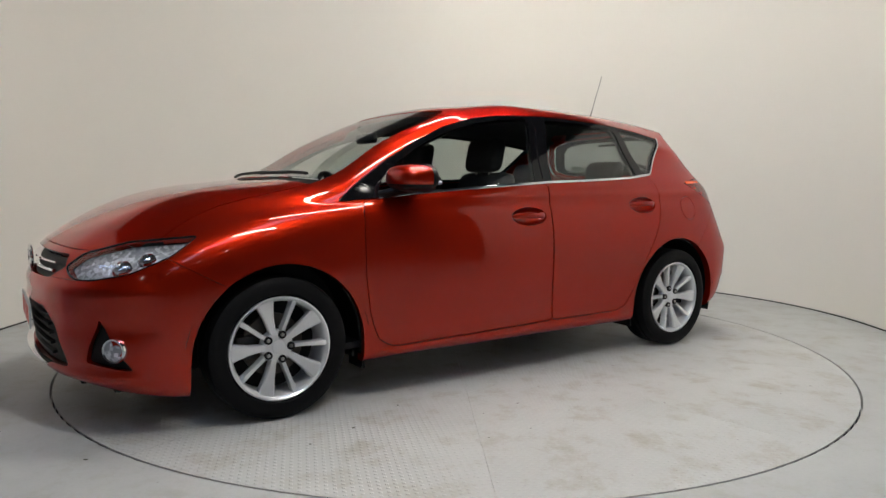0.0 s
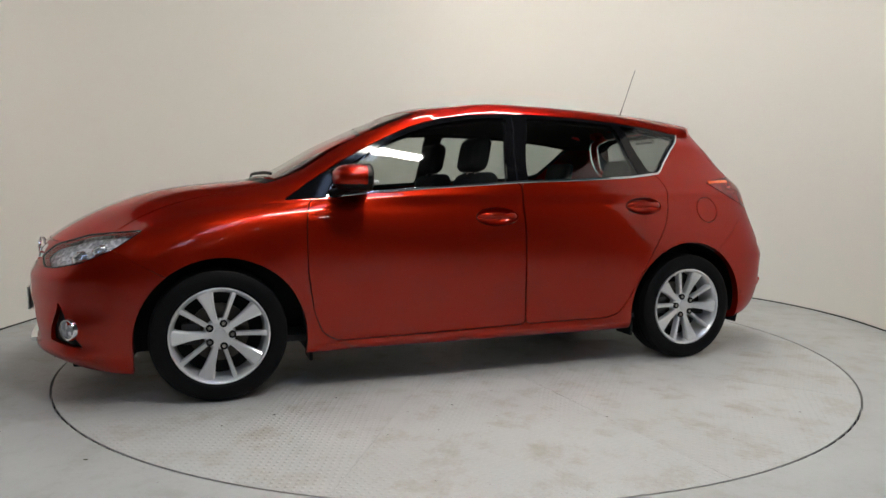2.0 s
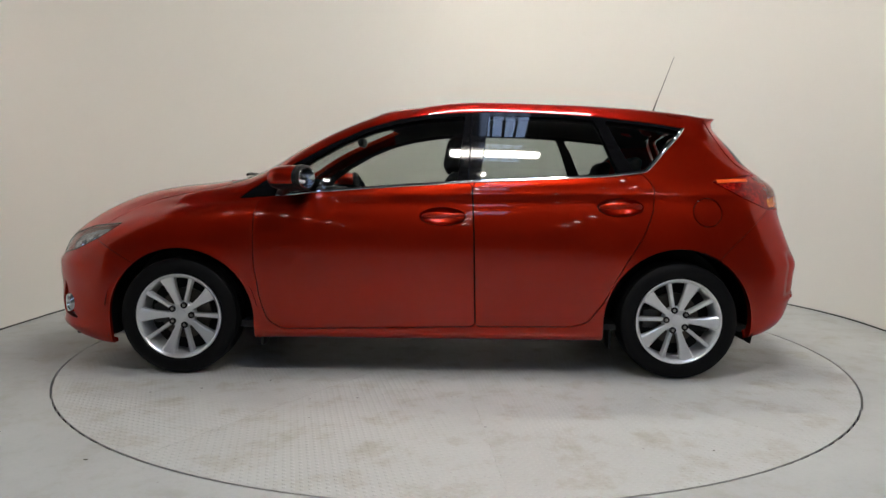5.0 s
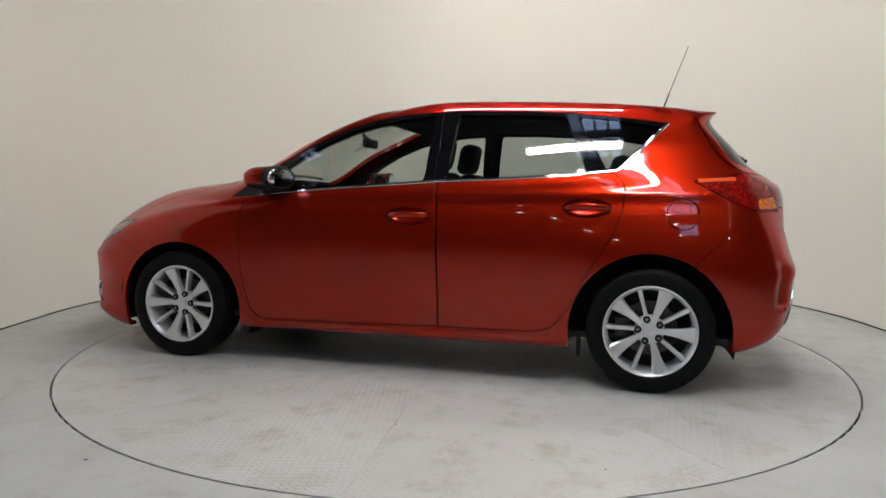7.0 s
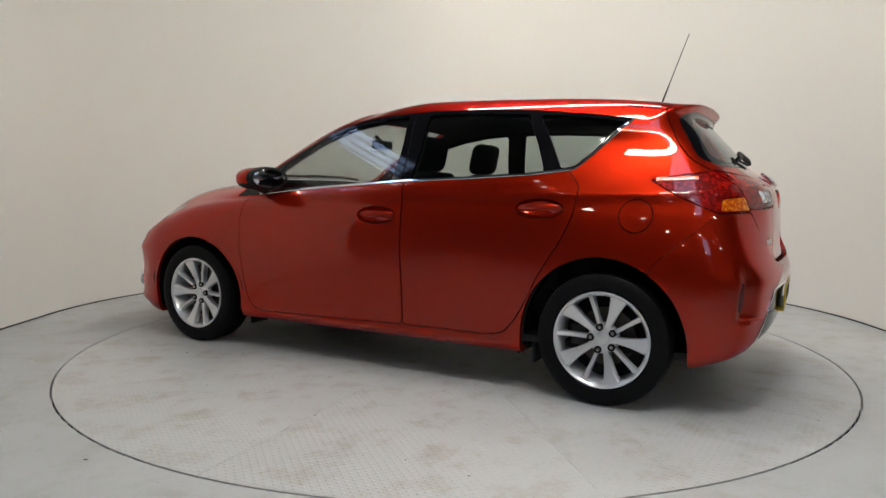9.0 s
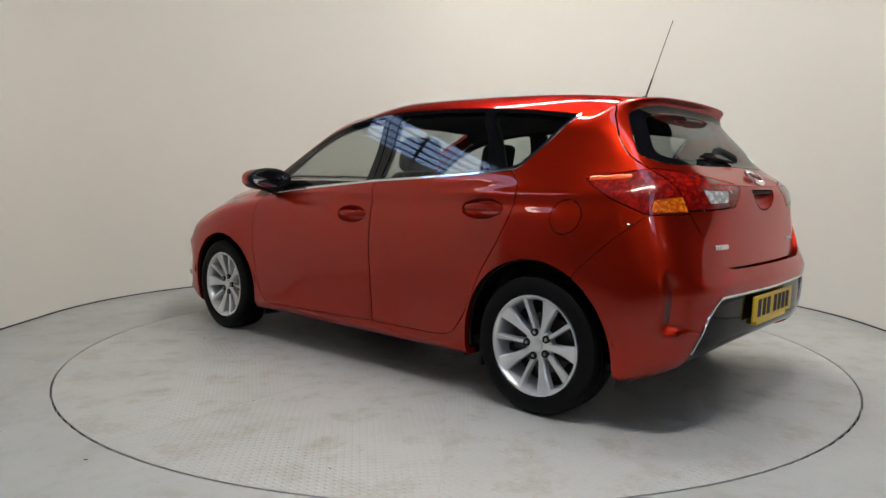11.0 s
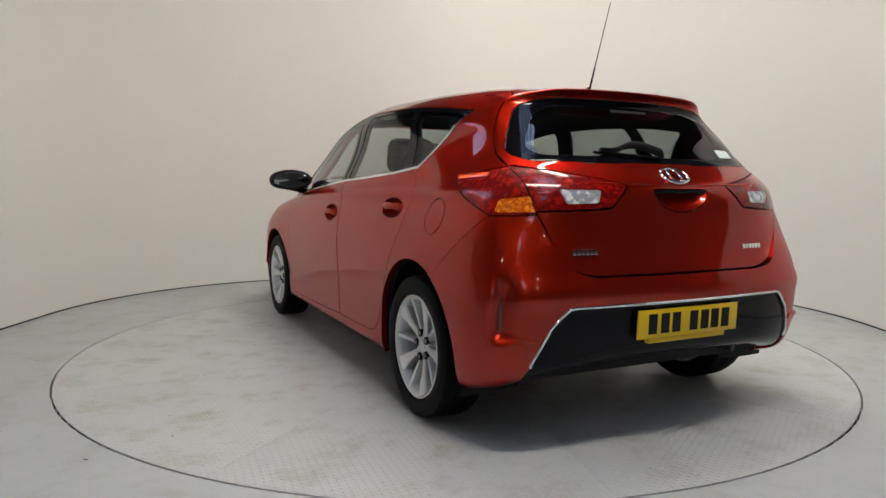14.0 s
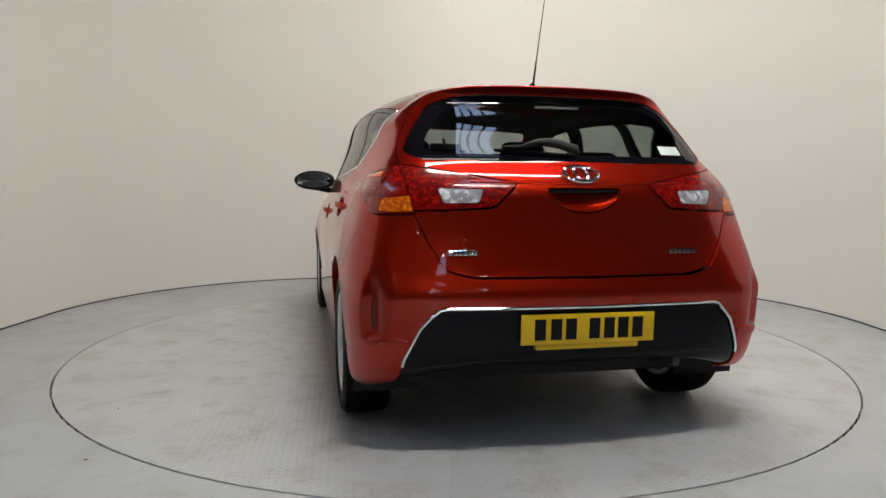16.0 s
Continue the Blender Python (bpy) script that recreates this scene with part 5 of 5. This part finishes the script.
def build_grit(turntable):
    """Crumbs of dirt: one on the floor, a scatter on the turntable that turns with it."""
    bm = bmesh.new()
    fleck(bm, -1.318, -1.922, 0.011)
    for k in range(14):
        a = random.uniform(0, 2 * math.pi)
        r = random.uniform(2.3, 2.9)
        fleck(bm, r * math.cos(a), r * math.sin(a), random.uniform(0.002, 0.004))
    tagged(part("floor_grit", bm, GRIT, smooth=False), "dark crumbs of dirt lying on the floor", "dirt", kind="stuff")
    bm = bmesh.new()
    for x, y, q in ((1.23, 1.04, 0.010), (0.93, 0.89, 0.009), (0.45, 1.16, 0.009), (1.45, 1.11, 0.008), (0.83, 1.43, 0.005), (0.62, 1.44, 0.005)):
        fleck(bm, x, y, q)
    for k in range(110):
        a, r = random.uniform(0, 2 * math.pi), 2.1 * math.sqrt(random.random())
        fleck(bm, r * math.cos(a), r * math.sin(a), random.uniform(0.0015, 0.0045) * (1.8 if k % 11 == 0 else 1))
    tagged(part("grit", bm, GRIT, turntable, smooth=False), kind="stuff")


def build_hall():
    """The hall that the studio stands in: grey walls, a ribbed roof with bright roof lights, rows of small lamps."""
    bm = bmesh.new()
    for lo, hi in (((-9.0, -22.2, 0), (9.0, -22.0, 6.3)), ((-9.2, -22.2, 0), (-9.0, 6.2, 6.3)), ((9.0, -22.2, 0), (9.2, 6.2, 6.3)), ((-9.0, 6.0, 0), (9.0, 6.2, 6.3))):
        box(bm, lo, hi)
    tagged(part("wall_hall", bm, HALL, smooth=False), "grey hall wall far behind the camera", "wall", kind="structure")
    bm = bmesh.new()
    lights = [(0.3, 1.4, -5.4, -1.2), (0.3, 1.4, -9.8, -6.4), (0.3, 1.4, -15.0, -11.8), (-8.2, -6.3, -3.0, 2.6)]
    xs = sorted({-9.2, 9.2} | {v for q in lights for v in q[:2]})
    ys = sorted({-22.2, 6.2} | {v for q in lights for v in q[2:]})
    for x0, x1 in zip(xs, xs[1:]):
        for y0, y1 in zip(ys, ys[1:]):
            x, y = (x0 + x1) / 2, (y0 + y1) / 2
            if not any(q[0] < x < q[1] and q[2] < y < q[3] for q in lights):
                box(bm, (x0, y0, 6.3), (x1, y1, 6.42))
    for y in (-18, -15, -11.5, -9.2, -5.8, -4.2, 0.0, 3.0):
        box(bm, (-9, y - 0.06, 6.0), (9, y + 0.06, 6.3))
    tagged(part("ceiling", bm, CEIL, smooth=False), "dark ribbed hall roof with steel beams", "ceiling", kind="structure")
    for x0, x1, y0, y1 in lights:
        root = tagged(new("roof_light"), "pale blue daylight panel in the hall roof", "roof light", "roof lights")
        n = max(4, round((x1 - x0) / 0.42))
        for k in range(n):
            bm = bmesh.new()
            a, b = x0 + (x1 - x0) * k / n, x0 + (x1 - x0) * (k + 1) / n
            box(bm, (a + 0.03, y0, 6.34), (b - 0.03, y1, 6.36))
            part("panel", bm, ROOF_LIGHT, root, smooth=False)
            bm = bmesh.new()
            box(bm, (a - 0.03, y0, 6.30), (a + 0.03, y1, 6.36))
            part("rib", bm, CEIL, root, smooth=False)


def build_strip(at, length, turn_z, diffuser):
    """A hanging tube lamp: white tray, glowing diffuser, two wires."""
    root = tagged(new("strip_lamp"), "white hanging strip lamp with a bright diffuser", "lamp", "strip lamps")
    root.matrix_world = pose(*at, 0, 0, turn_z)
    bm = bmesh.new()
    box(bm, (-length / 2 - 0.03, -0.10, 0.03), (length / 2 + 0.03, 0.10, 0.09), 0.01)
    part("tray", bm, TRAY, root)
    bm = bmesh.new()
    box(bm, (-length / 2, -0.085, -0.005), (length / 2, 0.085, 0.03), 0.01)
    part("diffuser", bm, diffuser, root, "bright diffuser")
    for x in (-length / 3, length / 3):
        bm = bmesh.new()
        tube(bm, [(x, 0, 0.09), (x, 0, 6.3 - at[2])], 0.003, 6)
        part("wire", bm, STEEL, root)
    return root


def build_spot(at):
    root = tagged(new("hall_lamp"), "small bright hanging hall lamp", "lamp", "hall lamps")
    root.matrix_world = pose(*at)
    bm = bmesh.new()
    lathe(bm, [(0.0, 0.14), (0.05, 0.13), (0.12, 0.02), (0.12, 0.0), (0.108, 0.01), (0.04, 0.11), (0.0, 0.11)], 20, "Z", False)
    part("shade", bm, TRAY, root)
    bm = bmesh.new()
    lathe(bm, [(0.0, 0.0), (0.085, 0.004), (0.085, 0.02), (0.0, 0.02)], 20, "Z", False)
    part("diffuser", bm, SPOT, root)
    bm = bmesh.new()
    tube(bm, [(0, 0, 0.15), (0, 0, 6.3 - at[2])], 0.006, 6)
    part("rod", bm, STEEL, root)
    return root


build_wall()
build_floor()
build_hall()
for at, length, rz, power in STRIPS:
    build_strip(at, length, rz, {1.0: TUBE, 0.7: TUBE_DIM, 0.5: TUBE_SIDE}[power])
for y in (-5.0, -7.4, -9.8, -12.2, -14.6, -17.0):
    for x in (-3.4, 0.4, 3.4):
        build_spot((x, y, 5.2))
turntable = build_turntable()
build_grit(turntable)
car = build_car()


def motions():
    steps = [k * 0.5 for k in range(33)]
    walk(turntable, [(t, pose(0, 0, 0, 0, 0, turn(t))) for t in steps])
    walk(car, [(t, pose(0, 0, 0, 0, 0, turn(t)) @ pose(CAR_AT[0], CAR_AT[1], 0)) for t in steps])


motions()
